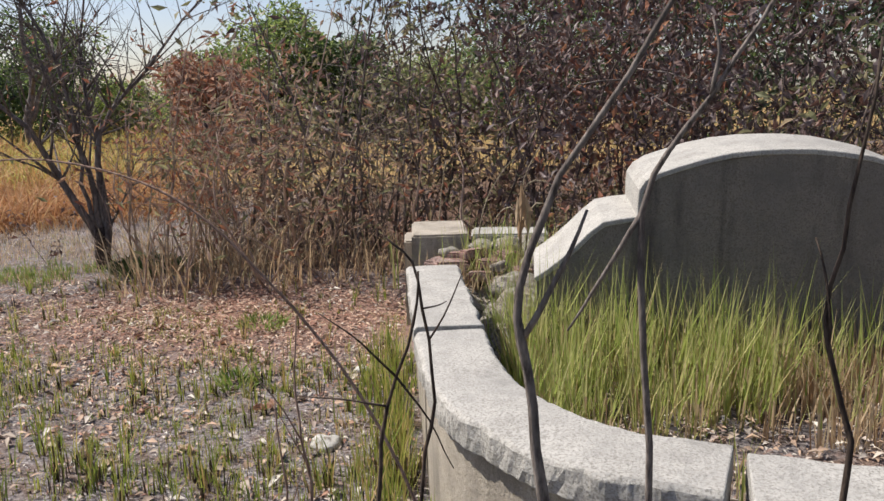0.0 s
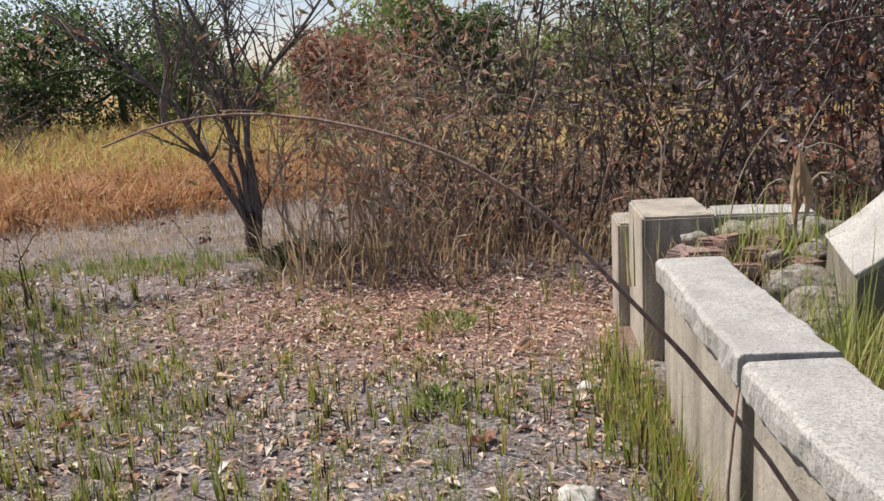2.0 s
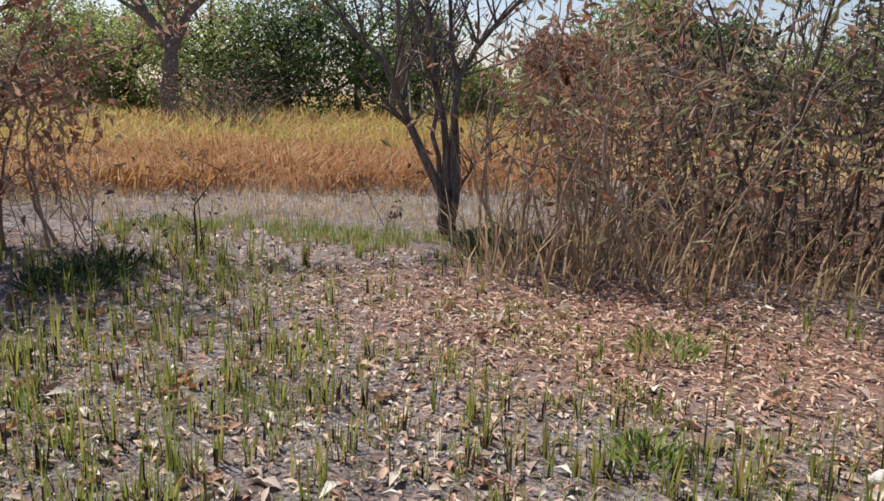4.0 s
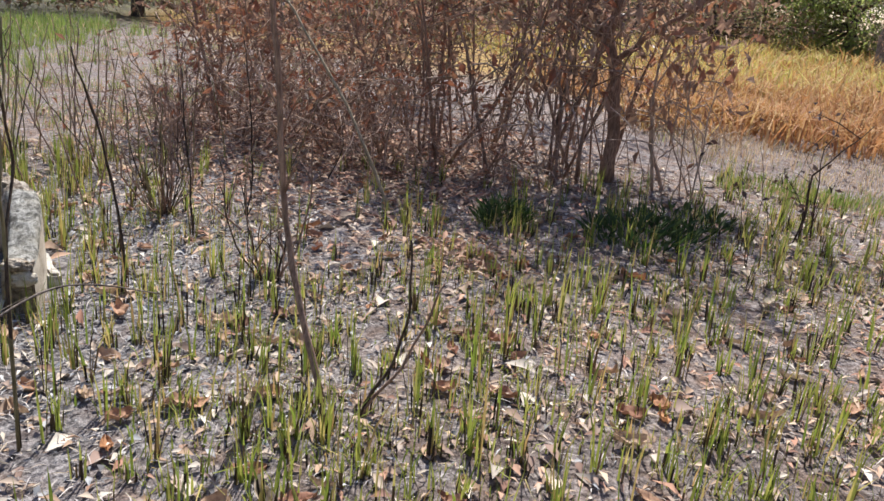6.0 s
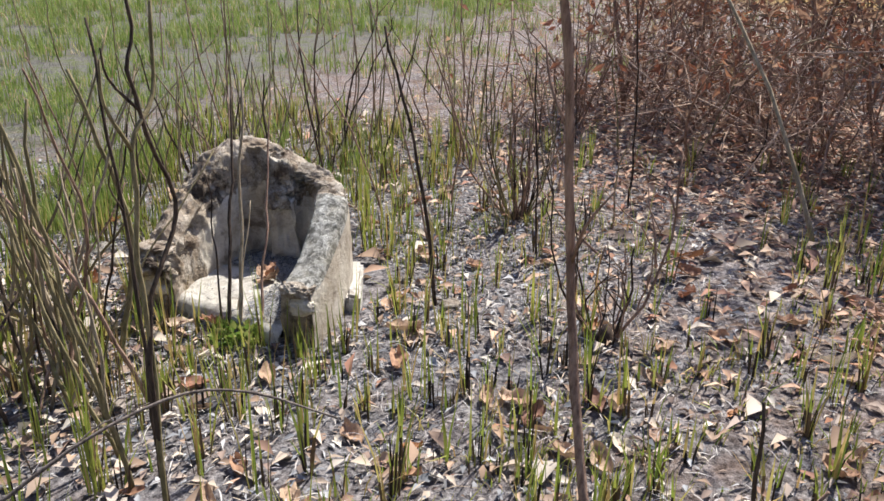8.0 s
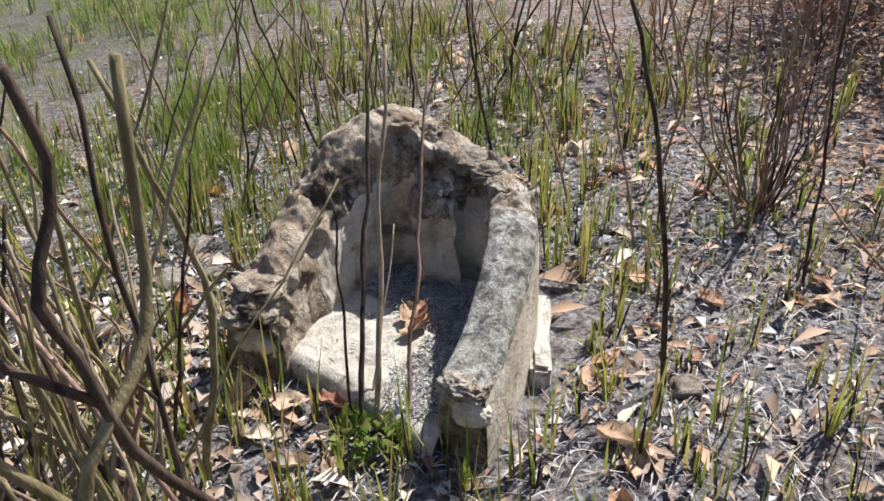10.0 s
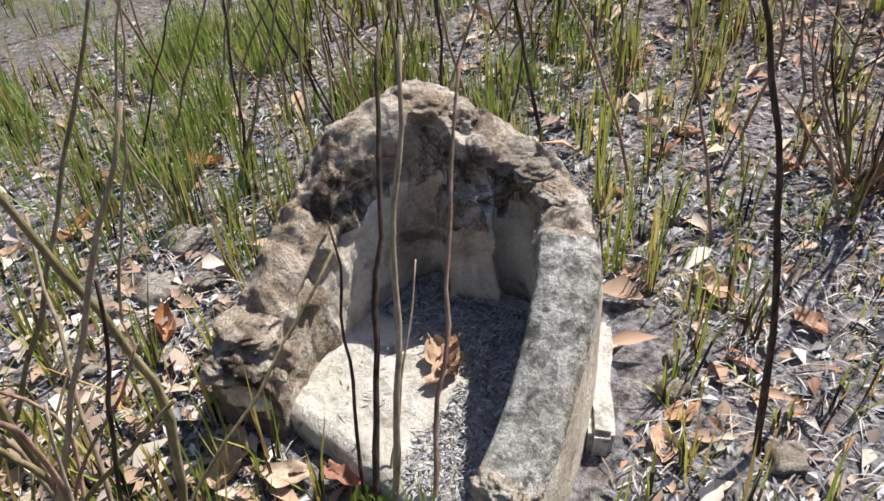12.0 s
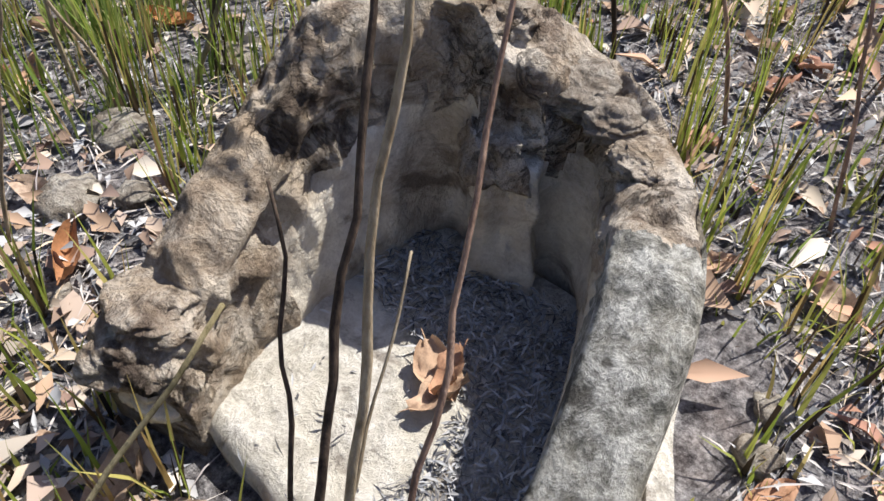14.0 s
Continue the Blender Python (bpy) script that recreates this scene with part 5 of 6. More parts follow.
def stems_from(th, bark, n, height, spread, rad, rr, leafers, twigs=3, lean=None, up=0.12, name="stem"):
    """Many stems out of the soil, crossing each other, each with side twigs; collects places for leaves."""
    for _ in range(n):
        bd = Build()
        a, a2 = rr.random() * 6.28, rr.random() * 6.28
        d0 = 0.75 * spread * math.sqrt(rr.random())
        d1 = 0.75 * spread * math.sqrt(rr.random())
        h = height * (0.35 + 0.72 * rr.random())
        b = Vector((d0 * math.cos(a), d0 * math.sin(a), -0.03))
        tip = Vector((0.5 * b.x + d1 * 1.8 * math.cos(a2), 0.5 * b.y + d1 * 1.8 * math.sin(a2), h))
        if lean:
            tip += Vector(lean) * h
        mid = (b + tip) / 2 + Vector((rr.normal() * 0.10, rr.normal() * 0.10, up * h)) * min(1.0, h)
        pts = wobble(curve_pts([b, mid, tip], 9), 0.05 * min(1, h), rr.random() * 50)
        r0 = rad * (0.24 + 1.1 * rr.random() ** 3)
        tube(bd, pts, [r0 * (1 - 0.75 * i / 8) for i in range(9)], 5)
        for _k in range(twigs):
            i = int(rr.integers(2, 9))
            p = pts[i]
            q = p + Vector((rr.normal(), rr.normal(), 0.35 + 0.6 * rr.random())) * (0.17 * h * (0.4 + rr.random()))
            m2 = (p + q) / 2 + Vector((rr.normal(), rr.normal(), 0.5)) * 0.035 * h
            tube(bd, [p, m2, q], [r0 * 0.4, r0 * 0.3, r0 * 0.12], 4)
            q2 = m2 + Vector((rr.normal(), rr.normal(), 0.4 * rr.normal() + 0.3)) * 0.09 * h
            tube(bd, [m2, m2.lerp(q2, 0.5) + Vector((0, 0, 0.01)), q2], [r0 * 0.26, r0 * 0.2, r0 * 0.09], 4)
            leafers += [p.lerp(q, 0.5), q, m2, q2]
        leafers += pts[4:]
        bd.object(name, bark, th)


def bush(name, label, base, n, height, spread, rad, bark, leafmat, leaves, seed, leaf_len=0.06, twigs=4, lean=None, hang=0.5, scatter=0.10, category="bush", group="", low=0.0, width=0.42, tangle=0, tangle_bark=None):
    rr = np.random.default_rng(seed)
    base = (base[0], base[1], ground_z(base[0], base[1]))
    th = thing(name, label, category, group, base)
    spots = []
    stems_from(th, bark, n, height, spread, rad, rr, spots, twigs, lean)
    if tangle:
        tg = Build()
        for _ in range(tangle):
            p = spots[int(rr.integers(len(spots)))] * (0.4 + 0.6 * rr.random())
            p = Vector((p.x, p.y, max(0.05, p.z)))
            ln = 0.25 + 0.55 * rr.random()
            d = rand_dir(rr)
            q = p + Vector((d.x, d.y, d.z * 0.55 - 0.1)) * ln
            m = (p + q) / 2 + rand_dir(rr) * 0.16 * ln + Vector((0, 0, 0.12 * ln))
            w = rad * (0.22 + 0.34 * rr.random() ** 2)
            tube(tg, curve_pts([p, m, Vector((q.x, q.y, max(0.0, q.z)))], 5), [w, w, w * 0.9, w * 0.7, w * 0.4], 4)
        tagged(tg.object("twig_tangle", tangle_bark or bark, th), kind="stuff")
    if leaves:
        mats = leafmat if isinstance(leafmat, (list, tuple)) else [leafmat]
        lb = Build()
        for _ in range(leaves):
            p = spots[int(rr.integers(len(spots)))]
            if p.z < low * height and rr.random() < 0.8:
                continue
            p = p + Vector((rr.normal(), rr.normal(), rr.normal())) * scatter
            ln = leaf_len * (0.6 + 0.8 * rr.random())
            leaf_quad(lb, p, Vector((rr.normal(), rr.normal(), rr.normal() * 0.6 - hang)), rand_dir(rr), ln, ln * width, int(rr.integers(len(mats))), 0.2)
        tagged(lb.object("foliage", list(mats), th, False), kind="stuff")
    return th


def bare_tree(name, label, base, limbs, r0, bark, seed, twig_n=9, leafmat=None, leaves=0, depth_r=0.5, spray=0.55):
    rr = np.random.default_rng(seed)
    th = thing(name, label, "tree", "", base)
    tips = []
    for ctrl, rad in limbs:
        bd = Build()
        n = 14
        pts = wobble(curve_pts([Vector(c) for c in ctrl], n), 0.05 * r0 / 0.08, rr.random() * 40)
        rads = [rad * (1 - 0.8 * i / (n - 1)) for i in range(n)]
        tube(bd, pts, rads, 8)
        bd.object("limb", bark, th)
        tb = Build()
        for _ in range(twig_n):
            i = int(rr.integers(5, n))
            p = pts[i]
            d = (pts[i] - pts[i - 1]).normalized()
            ln = spray * (0.5 + rr.random()) * (r0 / 0.08)
            q = p + (d * 0.7 + Vector((rr.normal(), rr.normal(), 0.3 * rr.normal() + 0.3)) * 0.7).normalized() * ln
            m = (p + q) / 2 + Vector((rr.normal(), rr.normal(), rr.normal())) * 0.06 * ln
            tube(tb, curve_pts([p, m, q], 5), [rads[i] * 0.55, rads[i] * 0.45, rads[i] * 0.35, rads[i] * 0.22, rads[i] * 0.1], 5)
            for _k in range(3):
                a = p.lerp(q, 0.4 + 0.6 * rr.random())
                b = a + ((q - p).normalized() * 0.5 + Vector((rr.normal(), rr.normal(), rr.normal())) * 0.6) * ln * 0.5
                tube(tb, [a, a.lerp(b, 0.5) + Vector((0, 0, 0.02 * ln)), b], [rads[i] * 0.25, rads[i] * 0.16, rads[i] * 0.07], 4)
                tips += [b, a.lerp(b, 0.6), q]
        tagged(tb.object("twig_spray", bark, th), kind="stuff")
    if leaves:
        lb = Build()
        for _ in range(leaves):
            p = tips[int(rr.integers(len(tips)))] + Vector((rr.normal(), rr.normal(), rr.normal())) * 0.06
            leaf_quad(lb, p, Vector((rr.normal(), rr.normal(), -0.8)), rand_dir(rr), 0.05 + 0.05 * rr.random(), 0.02 + 0.02 * rr.random())
        lb.object("withered_foliage", leafmat, th, False)
    return th


# saplings in the clearing
bush("sapling", "charred leafless sapling with withered buds", (-5.03, 5.83), 7, 0.85, 0.28, 0.008, M_TWIG, M_DARKLEAF, 40, 301, 0.045, 2, group="charred saplings", scatter=0.02)
bush("sapling", "charred leafless sapling with withered buds", (-4.96, 6.03), 4, 0.75, 0.16, 0.007, M_TWIG, M_DARKLEAF, 24, 302, 0.045, 2, group="charred saplings", scatter=0.02)
bush("sapling", "thin charred sapling with withered brown leaves", (-4.55, 7.95), 3, 0.8, 0.3, 0.008, M_TWIG, M_DARKLEAF, 60, 303, 0.06, 2, group="charred saplings", scatter=0.03)


def fan_shrub(x, y, n, h, seed, mats, lean=0.5):
    """Thin stems fanning out of one charred foot."""
    rr = np.random.default_rng(seed)
    th = thing("sapling", "thin bare stems fanning out of one charred foot", "sapling", "charred saplings", (x, y, ground_z(x, y)))
    fb = Build()
    tube(fb, [(0, 0, -0.03), (0.005, 0, 0.01), (0, 0.004, 0.03), (0, 0, 0.05)], [0.032, 0.027, 0.02, 0.008], 9)
    fb.object("charred_foot", M_TWIG, th, True, "fire-blackened foot")
    for k in range(n):
        a = rr.random() * 6.28
        hh = h * (0.45 + 0.65 * rr.random())
        out = lean * hh * math.sqrt(rr.random())
        c, sn = math.cos(a), math.sin(a)
        b = Vector((0.035 * c, 0.035 * sn, 0.0))
        tip = Vector((out * c, out * sn, hh))
        pts = wobble(curve_pts([b, b.lerp(tip, 0.45) + Vector((0.25 * out * c, 0.25 * out * sn, -0.02)), tip], 9), 0.022, rr.random() * 50)
        rad = 0.0026 + 0.003 * rr.random()
        bd = Build()
        tube(bd, pts, [rad * (1 - 0.065 * i) for i in range(9)], 5)
        for _ in range(2):
            i = int(rr.integers(3, 8))
            q = pts[i] + Vector((rr.normal() * 0.06, rr.normal() * 0.06, 0.05 + 0.08 * rr.random()))
            tube(bd, [pts[i], pts[i].lerp(q, 0.5) + Vector((0.006, 0, 0.006)), q], [rad * 0.6, rad * 0.45, rad * 0.2], 4)
        bd.object("stem", mats[k % len(mats)], th)


fan_shrub(-5.25, 2.60, 26, 0.62, 304, (M_BROWNTWIG, M_TWIG, M_BROWNTWIG, M_OLIVETWIG))
fan_shrub(-4.30, 3.12, 12, 0.50, 314, (M_BROWNTWIG, M_TWIG))
bush("sapling", "thin bare twiggy shrub on burnt soil", (-5.05, 3.15), 9, 0.6, 0.35, 0.005, M_BROWNTWIG, M_BROWNLEAF, 20, 305, 0.03, 2, group="charred saplings", scatter=0.02)
bush("sapling", "thin bare twiggy shrub on burnt soil", (-5.6, 1.5), 9, 0.8, 0.3, 0.006, M_TWIG, M_BROWNLEAF, 12, 306, 0.03, 2, group="charred saplings", scatter=0.02)


def green_clump(label, x, y, n, h, spread, seed, w=0.012, ln=0.05):
    bd = Build()
    rr = np.random.default_rng(seed)
    z = 0
    for _ in range(n):
        a = rr.random() * 6.28
        d = spread * math.sqrt(rr.random())
        leaf_quad(bd, Vector((d * math.cos(a), d * math.sin(a), z + h * rr.random() * (1 - 0.6 * d / spread))), Vector((math.cos(a) * 0.6 + rr.normal() * 0.4, math.sin(a) * 0.6 + rr.normal() * 0.4, 0.6 + 0.5 * rr.random())), rand_dir(rr), ln * (1 + rr.random()), w * (1 + rr.random()))
    ob = bd.object("green_clump", M_WEED if h > 0.1 else M_FRESH)
    ob.location = (x, y, ground_z(x, y))
    return tagged(ob, label, "plant", "green clumps", "stuff")


green_clump("low dark green weed clump at a bush foot", -4.90, 4.98, 300, 0.13, 0.30, 401)
green_clump("low dark green weed clump at a bush foot", -5.15, 5.35, 160, 0.12, 0.26, 402)
green_clump("small round green grass tuft", -5.20, 4.32, 330, 0.13, 0.13, 403, 0.008)
green_clump("low green weed clump beside the bare tree", -3.47, 7.55, 700, 0.15, 0.36, 404)
green_clump("small green grass tuft on burnt ground", -1.69, 5.69, 130, 0.05, 0.17, 405, 0.008)
green_clump("small bright green plant before the stone seat", -3.925, 2.13, 190, 0.06, 0.075, 406, 0.015, 0.020)
green_clump("small green tuft beside the path", -1.46, 4.55, 110, 0.08, 0.10, 407, 0.008)

# the brown bush left of the clearing
LB = [(-6.2, 4.75, 26, 2.4, 0.6), (-6.6, 5.45, 28, 3.3, 0.6), (-5.95, 5.65, 20, 1.7, 0.4), (-6.9, 4.6, 26, 2.9, 0.6), (-7.6, 4.3, 24, 2.6, 0.7), (-7.5, 5.3, 24, 3.2, 0.7), (-6.35, 5.15, 10, 3.4, 0.5)]
for k, (x, y, n, h, s) in enumerate(LB):
    bush("burnt_bush", "scorched brown bush of many thin stems, withered leaves", (x, y), int(n * 0.55), h, s, 0.0125, (M_BROWNTWIG, M_BROWNTWIG, M_TANTWIG)[k % 3], [M_BROWNLEAF, M_BROWNLEAF, M_REDLEAF], 1200 if h > 2.8 else 520, 500 + k, 0.095, 5, group="scorched bushes", scatter=0.09, hang=0.9, low=0.55, tangle=35 if x > -6.7 else 60, tangle_bark=(M_TANTWIG, M_PALETWIG)[k % 2])
bush("burnt_bush", "scorched brown low bush with drooping dry leaves", (-7.9, 3.7), 20, 1.5, 0.8, 0.010, M_BROWNTWIG, [M_BROWNLEAF, M_REDLEAF], 500, 510, 0.075, 5, group="scorched bushes", scatter=0.10, hang=0.8, tangle=50, tangle_bark=M_PALETWIG)
bush("burnt_bush", "scorched brown low bush with drooping dry leaves", (-8.8, 4.0), 26, 1.8, 1.0, 0.010, M_BROWNTWIG, [M_BROWNLEAF, M_REDLEAF], 900, 511, 0.075, 5, group="scorched bushes", scatter=0.12, hang=0.8, tangle=50, tangle_bark=M_PALETWIG)
bush("burnt_bush", "scorched brown low bush with drooping dry leaves", (-10.2, 3.4), 24, 1.6, 1.0, 0.010, M_BROWNTWIG, [M_BROWNLEAF, M_DARKLEAF], 1600, 512, 0.075, 5, group="scorched bushes", scatter=0.12, hang=0.8, tangle=50, tangle_bark=M_PALETWIG)
bush("burnt_bush", "scorched brown tall bush with withered leaves", (-10.5, 4.6), 24, 2.8, 1.1, 0.014, M_BARK, [M_BROWNLEAF, M_OLIVELEAF], 1900, 513, 0.085, 5, group="scorched bushes", scatter=0.15, hang=0.6)
bush("burnt_bush", "scorched brown tall bush with withered leaves", (-9.0, 6.0), 22, 2.8, 1.0, 0.014, M_BARK, [M_BROWNLEAF, M_DARKLEAF], 1300, 514, 0.085, 5, group="scorched bushes", scatter=0.15, hang=0.6)
bush("burnt_bush", "scorched brown low bush with drooping dry leaves", (-6.9, 3.85), 20, 1.8, 0.6, 0.011, M_BROWNTWIG, [M_BROWNLEAF, M_REDLEAF], 380, 516, 0.07, 6, group="scorched bushes", scatter=0.10, hang=0.8, tangle=50, tangle_bark=M_PALETWIG)
bush("burnt_bush", "scorched brown low bush with drooping dry leaves", (-7.35, 3.35), 12, 1.0, 0.6, 0.009, M_BROWNTWIG, [M_BROWNLEAF, M_REDLEAF], 260, 518, 0.07, 4, group="scorched bushes", scatter=0.09, hang=0.8, tangle=60, tangle_bark=M_TANTWIG)
bush("burnt_bush", "scorched brown low bush with drooping dry leaves", (-6.2, 4.35), 12, 0.9, 0.55, 0.008, M_BROWNTWIG, [M_BROWNLEAF, M_REDLEAF], 220, 519, 0.06, 4, group="scorched bushes", scatter=0.09, hang=0.8, tangle=60, tangle_bark=M_TANTWIG)
bush("burnt_bush", "scorched sparse brown bush with drooping dry leaves", (-9.6, 2.5), 14, 1.7, 0.9, 0.010, M_BROWNTWIG, [M_BROWNLEAF, M_REDLEAF], 420, 520, 0.085, 4, group="scorched bushes", scatter=0.1, hang=0.8, tangle=50, tangle_bark=M_TANTWIG)
bush("burnt_bush", "scorched reddish-brown bush with drooping dry leaves", (-7.75, 3.05), 22, 2.3, 0.6, 0.011, M_BROWNTWIG, [M_BROWNLEAF, M_REDLEAF], 800, 522, 0.085, 5, group="scorched bushes", scatter=0.10, hang=0.8, low=0.2, tangle=50, tangle_bark=M_TANTWIG)
for k, (x, y, h) in enumerate([(-6.75, 3.15, 0.85), (-7.5, 2.75, 0.95), (-7.1, 2.35, 0.7), (-8.3, 2.9, 1.2), (-6.35, 3.75, 0.9)]):
    bush("burnt_bush", "scorched low tangle of fine brown twigs", (x, y), 16, h, 0.55, 0.008, M_BROWNTWIG, [M_BROWNLEAF, M_REDLEAF], 120, 530 + k, 0.06, 4, group="scorched bushes", scatter=0.08, hang=0.8, tangle=75, tangle_bark=(M_TANTWIG, M_BROWNTWIG)[k % 2])
cane("pale dead cane leaning out of a scorched bush", [(-5.35, 3.75, 0.0), (-5.6, 3.55, 0.45), (-5.9, 3.25, 0.95), (-6.2, 2.95, 1.35)], 0.010, M_PALETWIG, 0.005, segs=14)

bare_tree("scorched_tree", "scorched crooked small tree with brown drooping leaves", (-6.35, 5.40, 0.0), [
    ([(0, 0, -0.05), (-0.02, 0.0, 0.45), (-0.10, -0.08, 0.95), (-0.32, -0.34, 1.45), (-0.30, -0.40, 2.1), (-0.40, -0.50, 3.0)], 0.050),
    ([(-0.06, -0.04, 0.80), (0.15, 0.16, 1.05), (0.42, 0.48, 1.32), (0.75, 0.88, 1.50)], 0.022),
    ([(-0.20, -0.2, 1.15), (0.05, 0.08, 1.62), (0.45, 0.55, 1.80), (0.95, 1.10, 1.80)], 0.022),
    ([(-0.10, -0.08, 0.95), (-0.05, 0.0, 1.6), (0.10, 0.10, 2.3), (0.12, 0.2, 3.0)], 0.030),
], 0.05, M_BROWNTWIG, 815, 9, M_BROWNLEAF, 700, spray=0.45)

# the thicket behind the clearing and the tomb: dry grass clumps at its edge
for k, (x, y, n, h) in enumerate([(-3.1, 7.0, 34, 1.1), (-2.6, 7.0, 40, 1.2), (-2.1, 7.15, 40, 1.0), (-1.6, 7.35, 36, 1.0), (-3.3, 7.5, 30, 1.3), (-2.75, 7.6, 36, 1.5), (-2.2, 7.8, 34, 1.5), (-1.2, 7.6, 30, 0.9), (-0.8, 7.7, 28, 0.8)]):
    rr = np.random.default_rng(600 + k)
    th = thing("dry_grass_clump", "tall pale dry grass clump at the thicket edge", "grass clump", "dry grass clumps", (x, y, 0))
    sp = []
    stems_from(th, (M_TANTWIG, M_PALETWIG, M_TANTWIG, M_GREYTWIG)[k % 4], int(n * 0.36), h * 1.75, 0.66, 0.012, rr, sp, 1, None, 0.05, "stalk")
    gb = Build()
    for _ in range(80):
        a = rr.random() * 6.28
        d = 0.5 * math.sqrt(rr.random())
        blade(gb, d * math.cos(a), d * math.sin(a), 0, h * (0.15 + 0.55 * rr.random() ** 1.5), 0.009 + 0.006 * rr.random(), 0.15 + abs(rr.normal()) * 0.4, a + rr.normal() * 0.6, (0, int(rr.random() < 0.14)), 0.8)
    for _ in range(110):
        p = sp[int(rr.integers(len(sp)))] + Vector((rr.normal(), rr.normal(), rr.normal())) * 0.05
        leaf_quad(gb, p, Vector((rr.normal(), rr.normal(), -0.5)), rand_dir(rr), 0.08 + 0.06 * rr.random(), 0.032, int(rr.integers(1, 4)))
    tagged(gb.object("grass_blade_mass", [M_DRYGRASS, M_OLIVELEAF, M_REDLEAF, M_BROWNLEAF], th, False), kind="stuff")

THICKET = [  # x, y, stems, height, spread, bark, leaf materials, leaves, leaf length, words
    (-3.2, 8.6, 18, 2.0, 0.7, M_TANTWIG, [M_REDLEAF, M_BROWNLEAF, M_OLIVELEAF], 600, 0.07, "rusty red-leaved dry bush"),
    (-2.5, 8.6, 18, 3.0, 0.8, M_GREYTWIG, [M_OLIVELEAF, M_OLIVELEAF, M_BROWNLEAF, M_REDLEAF], 520, 0.07, "olive and rust bush with thin stems"),
    (-1.9, 8.4, 18, 3.3, 0.8, M_GREYTWIG, [M_OLIVELEAF, M_OLIVELEAF, M_BROWNLEAF], 560, 0.07, "olive-leaved tangled bush"),
    (-1.3, 8.3, 20, 3.2, 0.8, M_GREYTWIG, [M_OLIVELEAF, M_OLIVELEAF, M_DARKLEAF], 700, 0.07, "olive-leaved tangled bush"),
    (-0.6, 8.4, 20, 3.0, 0.9, M_BARK, [M_DARKLEAF, M_OLIVELEAF], 1500, 0.08, "dark tangled bush with withered leaves"),
    (0.2, 8.2, 20, 3.2, 1.0, M_BARK, [M_DARKLEAF], 1900, 0.09, "dark purple-brown withered bush"),
    (1.1, 7.8, 20, 3.2, 1.0, M_BARK, [M_DARKLEAF, M_DARKLEAF, M_REDLEAF], 2000, 0.09, "dark purple-brown withered bush"),
    (2.0, 7.6, 20, 3.4, 1.0, M_BARK, [M_DARKLEAF], 2000, 0.09, "dark purple-brown withered bush"),
    (3.0, 7.4, 20, 3.4, 1.0, M_BARK, [M_DARKLEAF, M_OLIVELEAF], 2000, 0.09, "dark withered bush"),
    (4.0, 7.0, 18, 3.4, 1.0, M_BARK, [M_DARKLEAF], 1700, 0.09, "dark withered bush"),
    (-2.2, 10.0, 16, 2.7, 1.1, M_BARK, [M_OLIVELEAF, M_DARKLEAF], 700, 0.09, "tall thin-stemmed bush"),
    (-1.0, 10.2, 16, 3.0, 1.1, M_BARK, [M_OLIVELEAF, M_DARKLEAF], 800, 0.09, "tall thin-stemmed bush"),
    (0.4, 10.0, 18, 4.4, 1.2, M_BARK, [M_DARKLEAF], 2000, 0.11, "tall dark withered bush"),
    (1.9, 9.8, 18, 4.6, 1.3, M_BARK, [M_DARKLEAF], 2100, 0.11, "tall dark withered bush"),
    (3.4, 9.4, 18, 4.6, 1.3, M_BARK, [M_DARKLEAF, M_DEEPLEAF], 2100, 0.11, "tall dark withered bush"),
    (5.0, 8.6, 16, 4.6, 1.3, M_BARK, [M_DARKLEAF, M_DEEPLEAF], 1800, 0.11, "tall dark withered bush"),
    (-3.6, 10.4, 14, 1.9, 0.8, M_BROWNTWIG, [M_REDLEAF, M_BROWNLEAF], 1300, 0.09, "rusty brown scorched bush"),
    (0.0, 12.4, 14, 4.8, 1.6, M_BARK, [M_DARKLEAF, M_DEEPLEAF], 2000, 0.14, "tall dark bush"),
    (2.4, 12.2, 14, 5.2, 1.6, M_BARK, [M_DARKLEAF, M_DEEPLEAF], 2200, 0.14, "tall dark bush"),
    (5.0, 11.5, 14, 5.2, 1.6, M_BARK, [M_DARKLEAF, M_DEEPLEAF], 2200, 0.14, "tall dark bush"),
    (-2.6, 12.6, 12, 2.4, 1.5, M_BARK, [M_OLIVELEAF, M_DARKLEAF], 900, 0.12, "tall olive bush"),
]
for k, (x, y, n, h, s, bark, lm, nl, ll, words) in enumerate(THICKET):
    bush("thicket_bush", words + " behind the tomb", (x, y), n, h, s, 0.014, bark, lm, int(nl * (0.46 if x < -1 else 0.85)), 700 + k, ll * (1.4 if x < -1 else 1.12), 4, group="thicket bushes", scatter=0.14, hang=0.9, width=0.36, tangle=30 if y < 9 else 0, tangle_bark=M_GREYTWIG)


for k in range(13):
    x, y = -2.9 + 0.55 * k, 8.9 + 0.5 * math.sin(k * 2.1)
    bush("undergrowth_bush", "tangled brown undergrowth behind the tomb", (x, y), 20, 1.3, 0.75, 0.009, M_TANTWIG if k % 2 else M_GREYTWIG, [M_BROWNLEAF, M_OLIVELEAF, M_DARKLEAF, M_DRYGRASS], 260, 860 + k, 0.11, 3, group="undergrowth", scatter=0.12, hang=0.6, tangle=40, tangle_bark=M_PALETWIG)
